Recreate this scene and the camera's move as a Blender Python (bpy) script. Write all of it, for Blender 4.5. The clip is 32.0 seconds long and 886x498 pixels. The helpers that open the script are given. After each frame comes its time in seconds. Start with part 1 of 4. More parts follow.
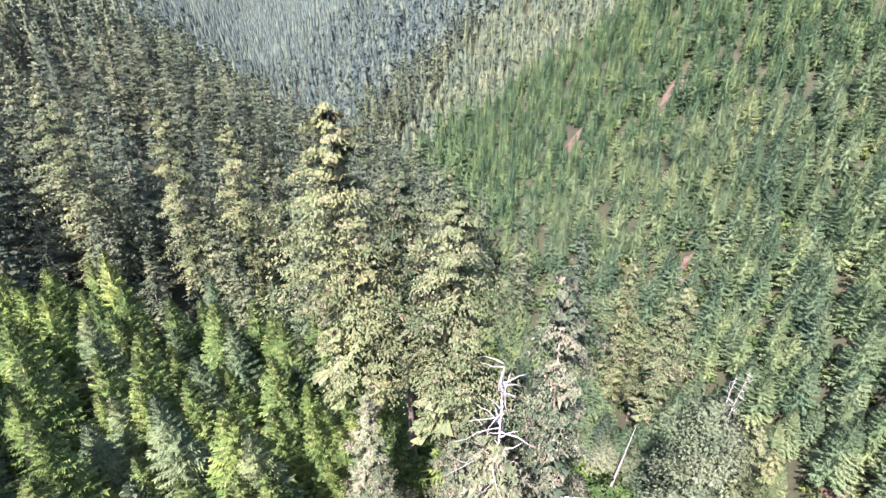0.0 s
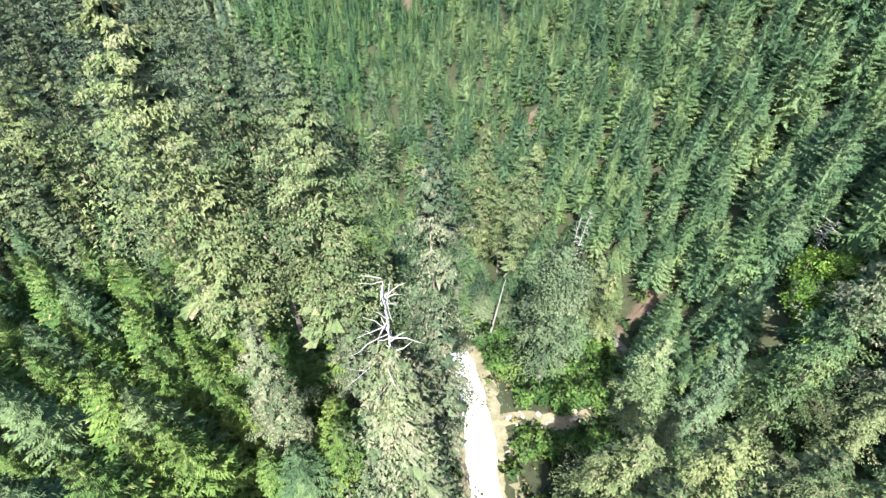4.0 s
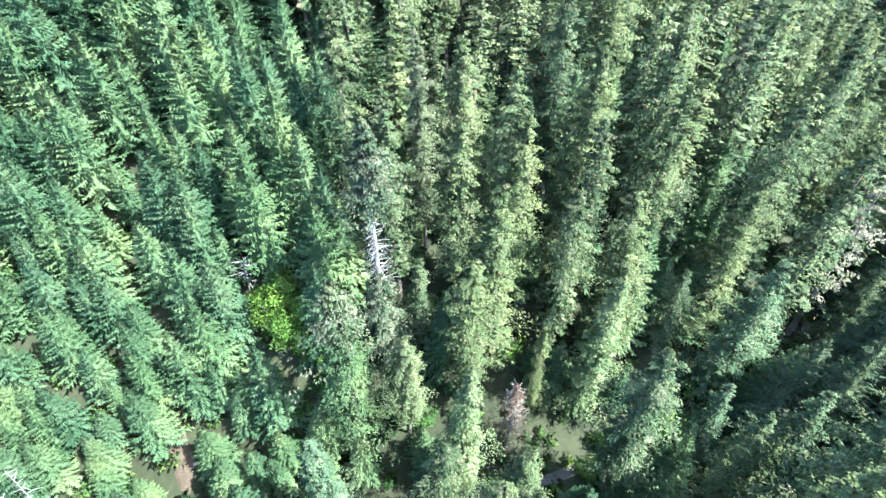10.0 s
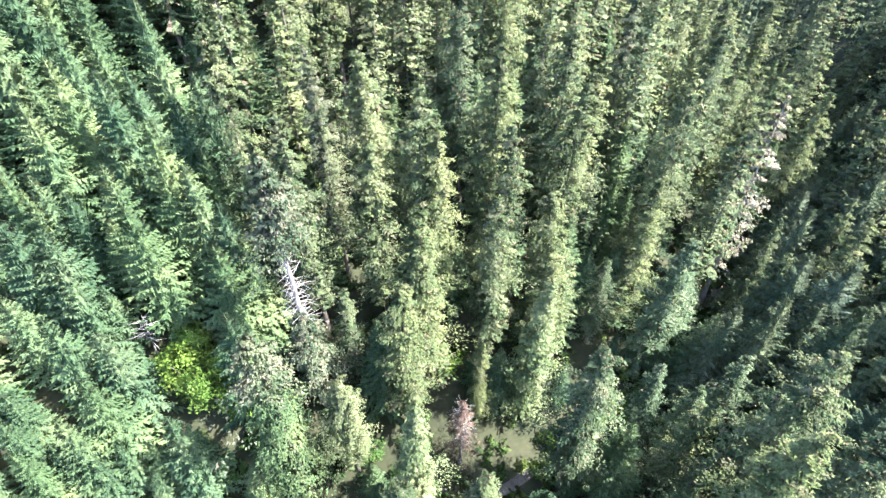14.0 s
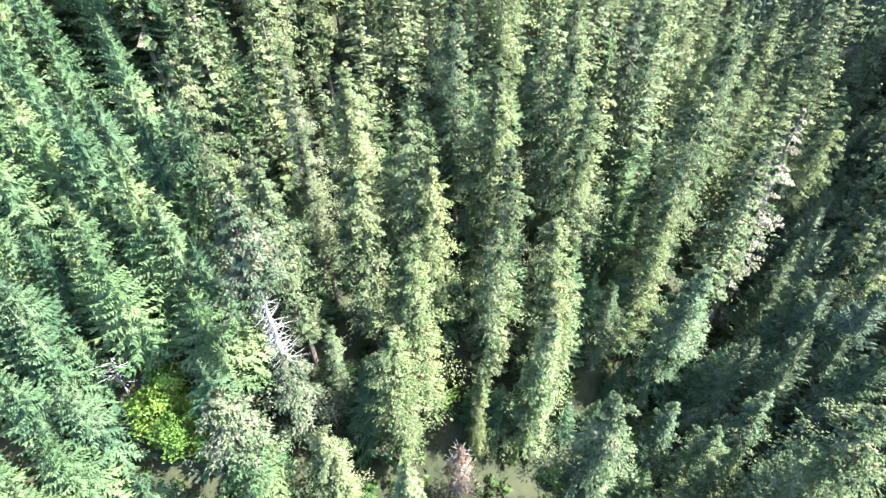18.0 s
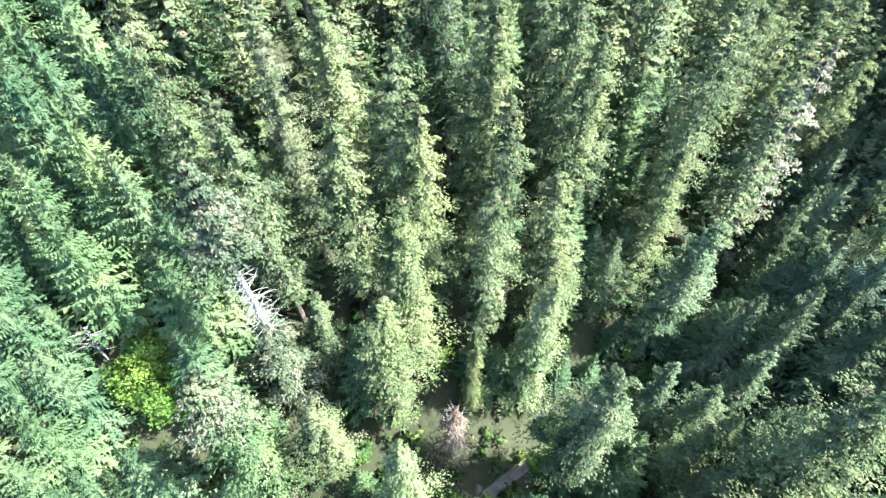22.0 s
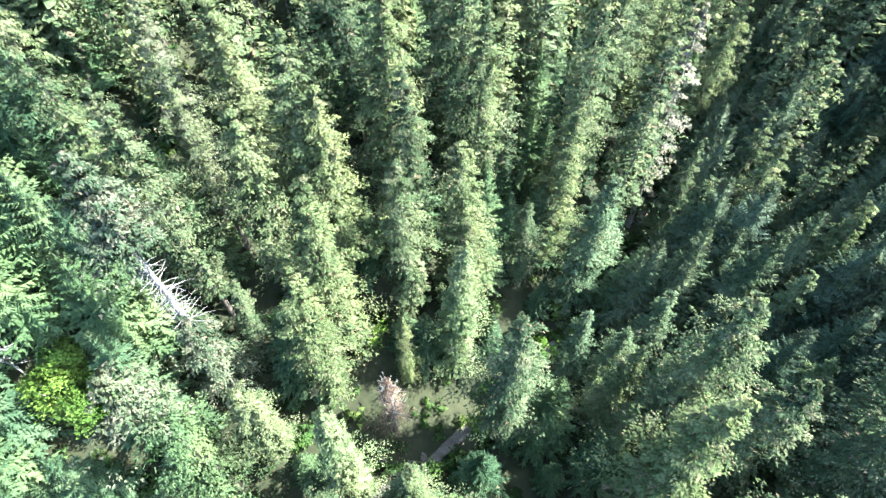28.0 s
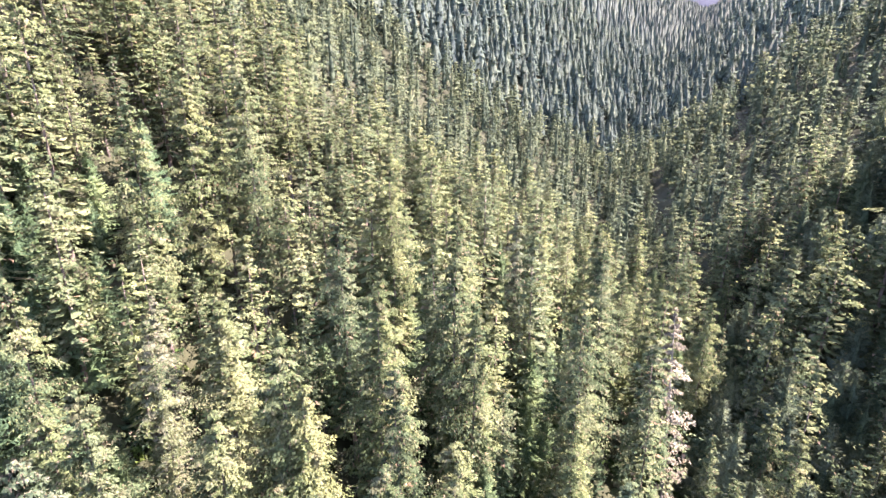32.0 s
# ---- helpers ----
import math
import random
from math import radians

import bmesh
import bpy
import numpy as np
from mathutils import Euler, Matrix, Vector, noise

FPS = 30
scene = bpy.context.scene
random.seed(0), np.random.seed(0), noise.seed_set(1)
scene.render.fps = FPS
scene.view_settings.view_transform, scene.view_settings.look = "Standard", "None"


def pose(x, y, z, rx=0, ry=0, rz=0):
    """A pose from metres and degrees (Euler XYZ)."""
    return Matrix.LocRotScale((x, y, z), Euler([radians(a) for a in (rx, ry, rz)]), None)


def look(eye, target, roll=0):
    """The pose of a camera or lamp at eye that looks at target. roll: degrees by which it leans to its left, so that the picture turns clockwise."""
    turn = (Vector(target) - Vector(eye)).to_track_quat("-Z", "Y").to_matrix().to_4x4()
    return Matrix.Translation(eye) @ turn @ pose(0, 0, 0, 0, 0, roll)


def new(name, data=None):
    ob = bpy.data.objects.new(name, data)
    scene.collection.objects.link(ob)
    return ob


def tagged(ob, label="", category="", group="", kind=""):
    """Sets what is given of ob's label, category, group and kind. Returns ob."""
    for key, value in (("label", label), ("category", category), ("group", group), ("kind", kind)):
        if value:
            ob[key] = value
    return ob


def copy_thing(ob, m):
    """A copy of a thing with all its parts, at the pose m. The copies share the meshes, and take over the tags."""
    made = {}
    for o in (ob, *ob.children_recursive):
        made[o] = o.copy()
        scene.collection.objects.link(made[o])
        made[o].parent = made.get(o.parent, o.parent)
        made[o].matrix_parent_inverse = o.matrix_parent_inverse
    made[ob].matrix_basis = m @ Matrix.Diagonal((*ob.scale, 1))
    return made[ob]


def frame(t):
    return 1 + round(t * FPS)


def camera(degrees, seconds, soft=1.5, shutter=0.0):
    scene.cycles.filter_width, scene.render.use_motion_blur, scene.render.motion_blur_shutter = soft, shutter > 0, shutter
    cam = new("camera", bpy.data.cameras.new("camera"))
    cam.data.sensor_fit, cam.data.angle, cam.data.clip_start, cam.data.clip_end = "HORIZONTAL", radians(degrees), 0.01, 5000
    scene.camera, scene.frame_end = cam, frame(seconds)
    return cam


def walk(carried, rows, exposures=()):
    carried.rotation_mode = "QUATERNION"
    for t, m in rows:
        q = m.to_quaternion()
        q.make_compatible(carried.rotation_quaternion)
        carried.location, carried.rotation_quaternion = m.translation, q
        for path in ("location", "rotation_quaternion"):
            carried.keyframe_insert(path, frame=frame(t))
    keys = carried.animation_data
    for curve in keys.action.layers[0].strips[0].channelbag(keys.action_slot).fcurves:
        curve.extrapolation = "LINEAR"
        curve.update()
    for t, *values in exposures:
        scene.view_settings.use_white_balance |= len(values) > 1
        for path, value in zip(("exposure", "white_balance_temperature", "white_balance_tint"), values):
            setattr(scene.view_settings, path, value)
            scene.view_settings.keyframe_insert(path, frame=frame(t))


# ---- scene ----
cam = camera(85.3, 32.0, 1.5)
# seconds, place, heading, pitch, roll
PATH = [
    (0.0, 0.03, 0.11, 0.01, 0.84, -26.26, 0.25),
    (0.5, 0.02, 0.14, 0.07, -0.95, -26.57, 0.31),
    (1.0, 0.04, 0.14, 0.25, -2.29, -31.44, 0.25),
    (1.5, 0.02, -0.03, 0.55, -2.96, -36.98, 0.24),
    (2.0, 0.03, -0.16, 0.79, -4.56, -39.64, 0.31),
    (2.5, 0.02, -0.01, 0.99, -8.26, -40.70, 0.23),
    (4.5, 0.93, 3.13, 1.31, -23.60, -41.47, 0.05),
    (5.0, 1.72, 4.64, 1.55, -30.94, -41.50, -0.14),
    (5.5, 2.81, 6.25, 1.82, -36.04, -41.50, -0.30),
    (6.0, 4.22, 7.77, 2.09, -44.35, -41.51, -0.26),
    (6.5, 5.95, 8.96, 2.32, -54.04, -41.50, -0.30),
    (7.0, 7.94, 9.93, 2.54, -62.34, -41.49, -0.20),
    (7.5, 10.00, 10.69, 2.79, -70.39, -41.50, -0.19),
    (8.0, 12.14, 11.22, 3.04, -78.44, -41.51, -0.19),
    (8.5, 14.25, 11.55, 3.37, -86.26, -41.51, -0.21),
    (9.0, 16.28, 11.89, 3.71, -92.23, -41.48, -0.32),
    (9.5, 18.05, 12.24, 4.03, -94.04, -41.42, -0.27),
    (10.0, 19.18, 12.48, 4.24, -94.46, -41.37, -0.22),
    (10.5, 19.71, 12.58, 4.37, -94.58, -41.31, -0.18),
    (11.0, 19.77, 12.60, 4.33, -94.60, -41.29, -0.19),
    (11.5, 19.83, 12.47, 4.31, -95.60, -41.26, -0.09),
    (12.0, 19.90, 12.36, 4.26, -105.95, -41.24, -0.18),
    (12.5, 19.99, 12.39, 4.25, -106.37, -41.24, -0.15),
    (13.0, 20.45, 12.29, 4.31, -106.40, -41.22, -0.15),
    (13.5, 21.43, 12.06, 4.38, -106.44, -41.16, -0.15),
    (14.0, 22.60, 11.77, 4.42, -106.45, -41.11, -0.12),
    (14.5, 23.77, 11.40, 4.45, -106.43, -41.06, -0.09),
    (15.0, 24.73, 11.09, 4.39, -106.47, -41.02, -0.03),
    (15.5, 25.48, 10.82, 4.24, -106.51, -41.00, 0.03),
    (17.5, 27.49, 9.91, 4.10, -106.96, -40.97, 0.18),
    (18.0, 28.18, 9.62, 4.07, -107.00, -40.95, 0.14),
    (18.5, 29.02, 9.33, 4.04, -107.02, -40.94, 0.15),
    (19.0, 29.99, 9.02, 3.98, -107.05, -40.92, 0.16),
    (19.5, 30.95, 8.71, 3.80, -107.15, -42.19, 0.16),
    (20.0, 31.69, 8.45, 3.74, -107.30, -46.26, 0.13),
    (20.5, 32.35, 8.15, 3.71, -107.41, -48.54, 0.15),
    (21.0, 32.92, 7.85, 3.66, -107.45, -49.37, 0.15),
    (21.5, 33.37, 7.62, 3.66, -107.50, -49.70, 0.11),
    (22.0, 33.71, 7.50, 3.58, -107.68, -49.74, 0.11),
    (22.5, 34.08, 7.33, 3.55, -107.88, -49.75, 0.18),
    (23.0, 34.08, 7.03, 3.52, -107.92, -49.78, 0.13),
    (23.5, 33.68, 6.62, 3.57, -108.26, -49.82, 0.17),
    (24.0, 32.93, 6.14, 3.57, -109.21, -49.89, 0.18),
    (24.5, 32.01, 5.69, 3.57, -110.87, -49.96, 0.16),
    (25.0, 31.09, 5.25, 3.53, -112.61, -50.03, 0.10),
    (25.5, 30.45, 4.91, 3.47, -114.07, -50.09, 0.01),
    (27.5, 28.79, 4.35, 3.34, -115.48, -50.14, -0.07),
    (28.0, 28.66, 4.27, 3.43, -115.47, -50.17, -0.02),
    (28.5, 28.72, 4.15, 3.59, -115.52, -44.83, 0.02),
    (29.0, 28.91, 4.07, 3.57, -115.68, -37.15, 0.08),
    (29.5, 29.08, 4.00, 3.45, -115.78, -29.36, 0.17),
    (30.0, 29.24, 3.94, 3.25, -115.88, -21.49, 0.24),
    (30.5, 29.26, 3.84, 3.07, -115.89, -13.53, 0.21),
    (31.0, 29.25, 3.75, 3.03, -115.92, -10.89, 0.25),
    (31.5, 29.21, 3.67, 3.06, -116.00, -13.39, 0.28),
    (32.0, 29.14, 3.59, 3.10, -116.08, -15.78, 0.29),
]
EXPOSURES = [
    (0.0, 3.18, 6200, 37), (2.5, 3.08, 6200, 26), (5.0, 2.90, 6200, -8), (6.0, 2.92, 6050, -17), (7.0, 2.99, 6000, -30), (8.5, 3.20, 5600, -22), (9.5, 3.44, 5450, -6), (11.5, 3.54, 5700, 4),
    (12.2, 3.60, 6000, 25), (13.2, 3.62, 6000, 25), (14.0, 3.66, 6000, 13), (15.0, 3.68, 6000, 12), (19.0, 3.71, 5950, 4), (28.3, 3.71, 5850, 0), (29.3, 3.66, 5950, 6), (30.0, 3.74, 5800, 6), (31.0, 3.76, 6150, 35), (32.0, 3.76, 6800, 36),
]
walk(cam, [(t, pose(x, y, z, 90 + pitch, roll, yaw)) for t, x, y, z, yaw, pitch, roll in PATH], EXPOSURES)

# ---- daylight ----
SUN_AZ, SUN_EL = 200.0, 55.0          # compass bearing the sun stands at, and its height
world = bpy.data.worlds.new("sky")
scene.world = world
world.use_nodes = True
sky = world.node_tree.nodes.new("ShaderNodeTexSky")
sky.sky_type, sky.sun_disc = "NISHITA", False
sky.sun_elevation, sky.sun_rotation = radians(SUN_EL), radians(SUN_AZ)
sky.air_density, sky.dust_density = 1.2, 1.5
world.node_tree.links.new(sky.outputs[0], world.node_tree.nodes["Background"].inputs[0])
world.node_tree.nodes["Background"].inputs[1].default_value = 0.125
sun = new("sun", bpy.data.lights.new("sun", "SUN"))
sun.data.energy, sun.data.angle, sun.data.color = 4.0, radians(0.53), (1.0, 0.95, 0.86)
sa = radians(SUN_AZ)
to_sun = Vector((math.sin(sa) * math.cos(radians(SUN_EL)), math.cos(sa) * math.cos(radians(SUN_EL)), math.sin(radians(SUN_EL))))
sun.matrix_world = look(to_sun * 300, (0, 0, 0))


# ---- materials ----
def material(name):
    m = bpy.data.materials.new(name)
    m.use_nodes = True
    nt = m.node_tree
    return m, nt, nt.nodes["Principled BSDF"]


def add(nt, kind, **values):
    n = nt.nodes.new(kind)
    for k, v in values.items():
        n.inputs[k.replace("_", " ")].default_value = v
    return n


def ramp(nt, fac, stops):
    n = nt.nodes.new("ShaderNodeValToRGB")
    while len(n.color_ramp.elements) < len(stops):
        n.color_ramp.elements.new(0.5)
    for e, (p, c) in zip(n.color_ramp.elements, stops):
        e.position, e.color = p, (*c, 1)
    nt.links.new(fac, n.inputs[0])
    return n.outputs[0]


def mix(nt, fac, a, b, blend="MIX"):
    n = nt.nodes.new("ShaderNodeMix")
    n.data_type, n.blend_type = "RGBA", blend
    for sock, v in ((n.inputs["Factor"], fac), (n.inputs["A"], a), (n.inputs["B"], b)):
        if hasattr(v, "links"):
            nt.links.new(v, sock)
        else:
            sock.default_value = (*v, 1) if isinstance(v, tuple) else v
    return n.outputs["Result"]


def noise_at(nt, scale, detail=3.0, space="Object"):
    n = add(nt, "ShaderNodeTexNoise", Scale=scale, Detail=detail)
    if space == "Object":
        src = nt.nodes.new("ShaderNodeTexCoord").outputs["Object"]
    else:
        src = nt.nodes.new("ShaderNodeNewGeometry").outputs["Position"]
    nt.links.new(src, n.inputs["Vector"])
    return n.outputs["Fac"]


NEEDLED = set()     # materials that read the crown normals


def foliage(name, dark, mid, light, pale=None, pale_at=0.62, thin=0.38, dry=None, dry_share=0.12, grain=3.6):
    """Needles or leaves: hue drifts from tree to tree and from spray to spray, a little light shines through."""
    m, nt, bsdf = material(name)
    NEEDLED.add(name)
    tree = noise_at(nt, 0.16, 1.0, "Position")
    spray = noise_at(nt, 0.55, 3.0, "Position")
    island = nt.nodes.new("ShaderNodeNewGeometry").outputs["Random Per Island"]
    whole = nt.nodes.new("ShaderNodeObjectInfo").outputs["Random"]
    base = ramp(nt, tree, [(0.36, dark), (0.5, mid), (0.64, light)])
    vary = ramp(nt, island, [(0.0, (0.80, 0.83, 0.86)), (0.6, (1.0, 1.0, 1.0)), (1.0, (1.18, 1.14, 1.03))])
    base = mix(nt, 1.0, base, vary, "MULTIPLY")
    tone = nt.nodes.new("ShaderNodeAttribute")
    tone.attribute_name = "tone"
    both = nt.nodes.new("ShaderNodeMath")
    both.operation = "ADD"
    nt.links.new(tone.outputs["Fac"], both.inputs[0])
    nt.links.new(whole, both.inputs[1])
    one = nt.nodes.new("ShaderNodeMath")
    one.operation = "FRACT"
    nt.links.new(both.outputs[0], one.inputs[0])
    base = mix(nt, 1.0, base, ramp(nt, one.outputs[0], [(0.0, (0.66, 0.74, 0.82)), (0.3, (0.88, 0.92, 0.96)), (0.7, (1.05, 1.03, 0.98)), (1.0, (1.10, 1.08, 0.97))]), "MULTIPLY")
    if dry:
        pick = nt.nodes.new("ShaderNodeMath")
        pick.operation = "FRACT"
        times = nt.nodes.new("ShaderNodeMath")
        times.operation, times.inputs[1].default_value = "MULTIPLY", 23.7
        nt.links.new(island, times.inputs[0])
        nt.links.new(times.outputs[0], pick.inputs[0])
        base = mix(nt, ramp(nt, pick.outputs[0], [(1 - dry_share, (0, 0, 0)), (1.02 - dry_share, (0.8, 0.8, 0.8))]), base, mix(nt, ramp(nt, tree, [(0.45, (0, 0, 0)), (0.6, (1, 1, 1))]), dry, pale or dry))
    if pale:
        base = mix(nt, ramp(nt, spray, [(pale_at - 0.05, (0, 0, 0)), (pale_at + 0.12, (0.75, 0.75, 0.75))]), base, pale)
    needles = add(nt, "ShaderNodeTexNoise", Scale=grain, Detail=2.0, Roughness=0.65)
    nt.links.new(nt.nodes.new("ShaderNodeNewGeometry").outputs["Position"], needles.inputs["Vector"])
    base = mix(nt, 1.0, base, ramp(nt, needles.outputs["Fac"], [(0.34, (0.56, 0.59, 0.60)), (0.5, (0.95, 0.95, 0.95)), (0.66, (1.12, 1.11, 1.06))]), "MULTIPLY")
    nt.links.new(base, bsdf.inputs["Base Color"])
    bsdf.inputs["Roughness"].default_value = 0.65
    bsdf.inputs["Specular IOR Level"].default_value = 0.06
    thru = nt.nodes.new("ShaderNodeBsdfTranslucent")
    nt.links.new(base, thru.inputs["Color"])
    both = nt.nodes.new("ShaderNodeMixShader")
    both.inputs[0].default_value = thin
    nt.links.new(bsdf.outputs[0], both.inputs[1])
    nt.links.new(thru.outputs[0], both.inputs[2])
    soft = nt.nodes.new("ShaderNodeAttribute")
    soft.attribute_name = "soft"
    turn = nt.nodes.new("ShaderNodeVectorTransform")
    turn.vector_type, turn.convert_from, turn.convert_to = "NORMAL", "OBJECT", "WORLD"
    nt.links.new(soft.outputs["Vector"], turn.inputs[0])
    ruffle = nt.nodes.new("ShaderNodeVectorMath")
    ruffle.operation, ruffle.inputs[1].default_value, ruffle.inputs[2].default_value = "MULTIPLY_ADD", (1.5, 1.5, 1.5), (-0.75, -0.75, -0.75)
    nt.links.new(needles.outputs["Color"], ruffle.inputs[0])
    stir = nt.nodes.new("ShaderNodeVectorMath")
    nt.links.new(turn.outputs[0], stir.inputs[0])
    nt.links.new(ruffle.outputs[0], stir.inputs[1])
    level = nt.nodes.new("ShaderNodeVectorMath")
    level.operation = "NORMALIZE"
    nt.links.new(stir.outputs[0], level.inputs[0])
    nt.links.new(level.outputs[0], bsdf.inputs["Normal"])
    nt.links.new(both.outputs[0], nt.nodes["Material Output"].inputs[0])
    return m


def rough(name, stops, scale, bump=0.3, fine=8.0, roughness=0.9, space="Position"):
    """Bark, soil, stone: two scales of colour and a fine relief."""
    m, nt, bsdf = material(name)
    a, b = noise_at(nt, scale, 4.0, space), noise_at(nt, scale * fine, 4.0, space)
    col = mix(nt, 0.45, ramp(nt, a, stops), ramp(nt, b, stops))
    nt.links.new(col, bsdf.inputs["Base Color"])
    bsdf.inputs["Roughness"].default_value = roughness
    bsdf.inputs["Specular IOR Level"].default_value = 0.2
    bm = add(nt, "ShaderNodeBump", Strength=bump, Distance=0.08)
    nt.links.new(b, bm.inputs["Height"])
    nt.links.new(bm.outputs[0], bsdf.inputs["Normal"])
    return m


NEEDLE_OLD = foliage("old_needles", (0.063, 0.087, 0.043), (0.100, 0.129, 0.061), (0.142, 0.162, 0.081), (0.172, 0.163, 0.102), 0.60, dry=(0.209, 0.144, 0.102), dry_share=0.07)
NEEDLE_YOUNG = foliage("young_needles", (0.058, 0.097, 0.049), (0.087, 0.132, 0.066), (0.125, 0.166, 0.081))
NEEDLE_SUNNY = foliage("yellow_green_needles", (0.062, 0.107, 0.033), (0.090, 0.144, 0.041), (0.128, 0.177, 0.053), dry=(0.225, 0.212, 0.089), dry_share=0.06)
NEEDLE_LIGHT = foliage("light_cedar_sprays", (0.086, 0.121, 0.063), (0.121, 0.158, 0.084), (0.162, 0.193, 0.106), dry=(0.209, 0.178, 0.117), dry_share=0.05)
# dimmer copy of the fir needles: shade and distance put into the colour
NEEDLE_FAR = foliage("dimmed_fir_needles", (0.051, 0.069, 0.043), (0.073, 0.096, 0.058), (0.107, 0.127, 0.076), grain=1.6)
# blue of the haze over far slopes is mixed into these needles
NEEDLE_DISTANT = foliage("hazed_fir_needles", (0.042, 0.060, 0.050), (0.056, 0.078, 0.063), (0.076, 0.100, 0.078), grain=0.9)
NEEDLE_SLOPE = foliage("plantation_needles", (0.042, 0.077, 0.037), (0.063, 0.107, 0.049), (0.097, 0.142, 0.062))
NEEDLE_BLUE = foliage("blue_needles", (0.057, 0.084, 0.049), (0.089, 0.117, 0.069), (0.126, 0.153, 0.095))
NEEDLE_PALE = foliage("lichen_needles", (0.062, 0.086, 0.048), (0.09, 0.117, 0.066), (0.13, 0.150, 0.088), (0.19, 0.18, 0.125), 0.54, dry=(0.22, 0.175, 0.13), dry_share=0.14)
LEAF = foliage("broad_leaves", (0.053, 0.096, 0.027), (0.074, 0.127, 0.034), (0.102, 0.152, 0.042), thin=0.4)
FERN = foliage("fern", (0.03, 0.06, 0.02), (0.05, 0.09, 0.028), (0.085, 0.12, 0.035), thin=0.35)
DRY_GRASS = foliage("dry_grass", (0.07, 0.08, 0.03), (0.12, 0.115, 0.05), (0.17, 0.15, 0.075), thin=0.3)
LEAF_BRIGHT = foliage("maple_leaves", (0.090, 0.155, 0.028), (0.130, 0.205, 0.038), (0.175, 0.250, 0.052), thin=0.4)
NEEDLE_WHITE = foliage("whitened_needles", (0.15, 0.13, 0.095), (0.22, 0.195, 0.145), (0.30, 0.265, 0.20), thin=0.15)
DEAD_RED = foliage("dead_needles", (0.09, 0.058, 0.045), (0.14, 0.095, 0.075), (0.19, 0.135, 0.11), thin=0.15)
BARK = rough("bark", [(0.3, (0.05, 0.041, 0.034)), (0.55, (0.115, 0.094, 0.080)), (0.75, (0.20, 0.168, 0.148))], 0.8)
SNAG = rough("bleached_wood", [(0.3, (0.10, 0.09, 0.085)), (0.5, (0.20, 0.185, 0.175)), (0.75, (0.30, 0.285, 0.27))], 1.2)
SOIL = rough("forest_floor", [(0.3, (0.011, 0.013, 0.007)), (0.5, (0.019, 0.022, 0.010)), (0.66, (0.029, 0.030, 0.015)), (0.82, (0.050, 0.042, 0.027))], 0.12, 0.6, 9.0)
GRAVEL = rough("pale_gravel", [(0.3, (0.42, 0.37, 0.30)), (0.5, (0.58, 0.53, 0.45)), (0.75, (0.72, 0.68, 0.60))], 0.5, 0.4, 12.0)
SCAR = rough("bare_red_soil", [(0.3, (0.026, 0.021, 0.013)), (0.5, (0.052, 0.037, 0.026)), (0.75, (0.085, 0.060, 0.043))], 0.5, 0.6)
STONE = rough("creek_stone", [(0.3, (0.03, 0.027, 0.022)), (0.5, (0.07, 0.062, 0.052)), (0.75, (0.16, 0.145, 0.125))], 0.9, 0.6)
ROCK = rough("pale_rock", [(0.3, (0.14, 0.115, 0.10)), (0.5, (0.24, 0.20, 0.18)), (0.75, (0.36, 0.31, 0.28))], 1.4, 0.6)
VERGE = rough("dry_grass_verge", [(0.3, (0.05, 0.05, 0.026)), (0.5, (0.105, 0.09, 0.056)), (0.75, (0.19, 0.15, 0.11))], 0.8, 0.7)

# ---- the valley's shape ----
# line of the creek: x, y, height of the floor
AXIS = np.array([(-900, 2400, 120), (-420, 1100, -40), (-130, 420, -78), (-20, 190, -75), (28, 90, -71), (47, 42, -68.5), (47, 0, -69),
                 (58, -36, -68.5), (68, -58, -68), (105, -88, -64), (190, -145, -50), (300, -290, -4), (450, -500, 64), (800, -1000, 198), (1700, -2200, 430)], float)
ROAD = np.array([(10, 4, -64.2), (13.4, 25, -64), (16.0, 34, -64), (17.2, 42, -64.2), (17.4, 48, -64.6)], float)
SPUR = np.array([(16.5, 33, -64), (21, 34.5, -64.1), (26.5, 31, -64.6), (33, 31, -65.6)], float)


def along(line, x, y):
    """Distance from a line of points, its height there, the side (+1: east of the creek) and how far along."""
    best = np.full(x.shape, 1e12)
    z, side, far = np.zeros(x.shape), np.ones(x.shape), np.zeros(x.shape)
    run = 0.0
    for a, b in zip(line[:-1], line[1:]):
        d = b[:2] - a[:2]
        n = np.hypot(*d)
        k = np.clip(((x - a[0]) * d[0] + (y - a[1]) * d[1]) / n ** 2, 0, 1)
        px, py = a[0] + k * d[0], a[1] + k * d[1]
        r = np.hypot(x - px, y - py)
        hit = r < best
        best = np.where(hit, r, best)
        z = np.where(hit, a[2] + k * (b[2] - a[2]), z)
        side = np.where(hit, np.sign(d[0] * (y - py) - d[1] * (x - px)), side)
        far = np.where(hit, run + k * n, far)
        run += n
    return best, z, side, far


def waves(x, y):
    return (np.sin(x * 0.041 + 1.3 * np.sin(y * 0.023)) + np.sin(y * 0.057 + 1.1 * np.sin(x * 0.031) + 2.0)) * 0.5


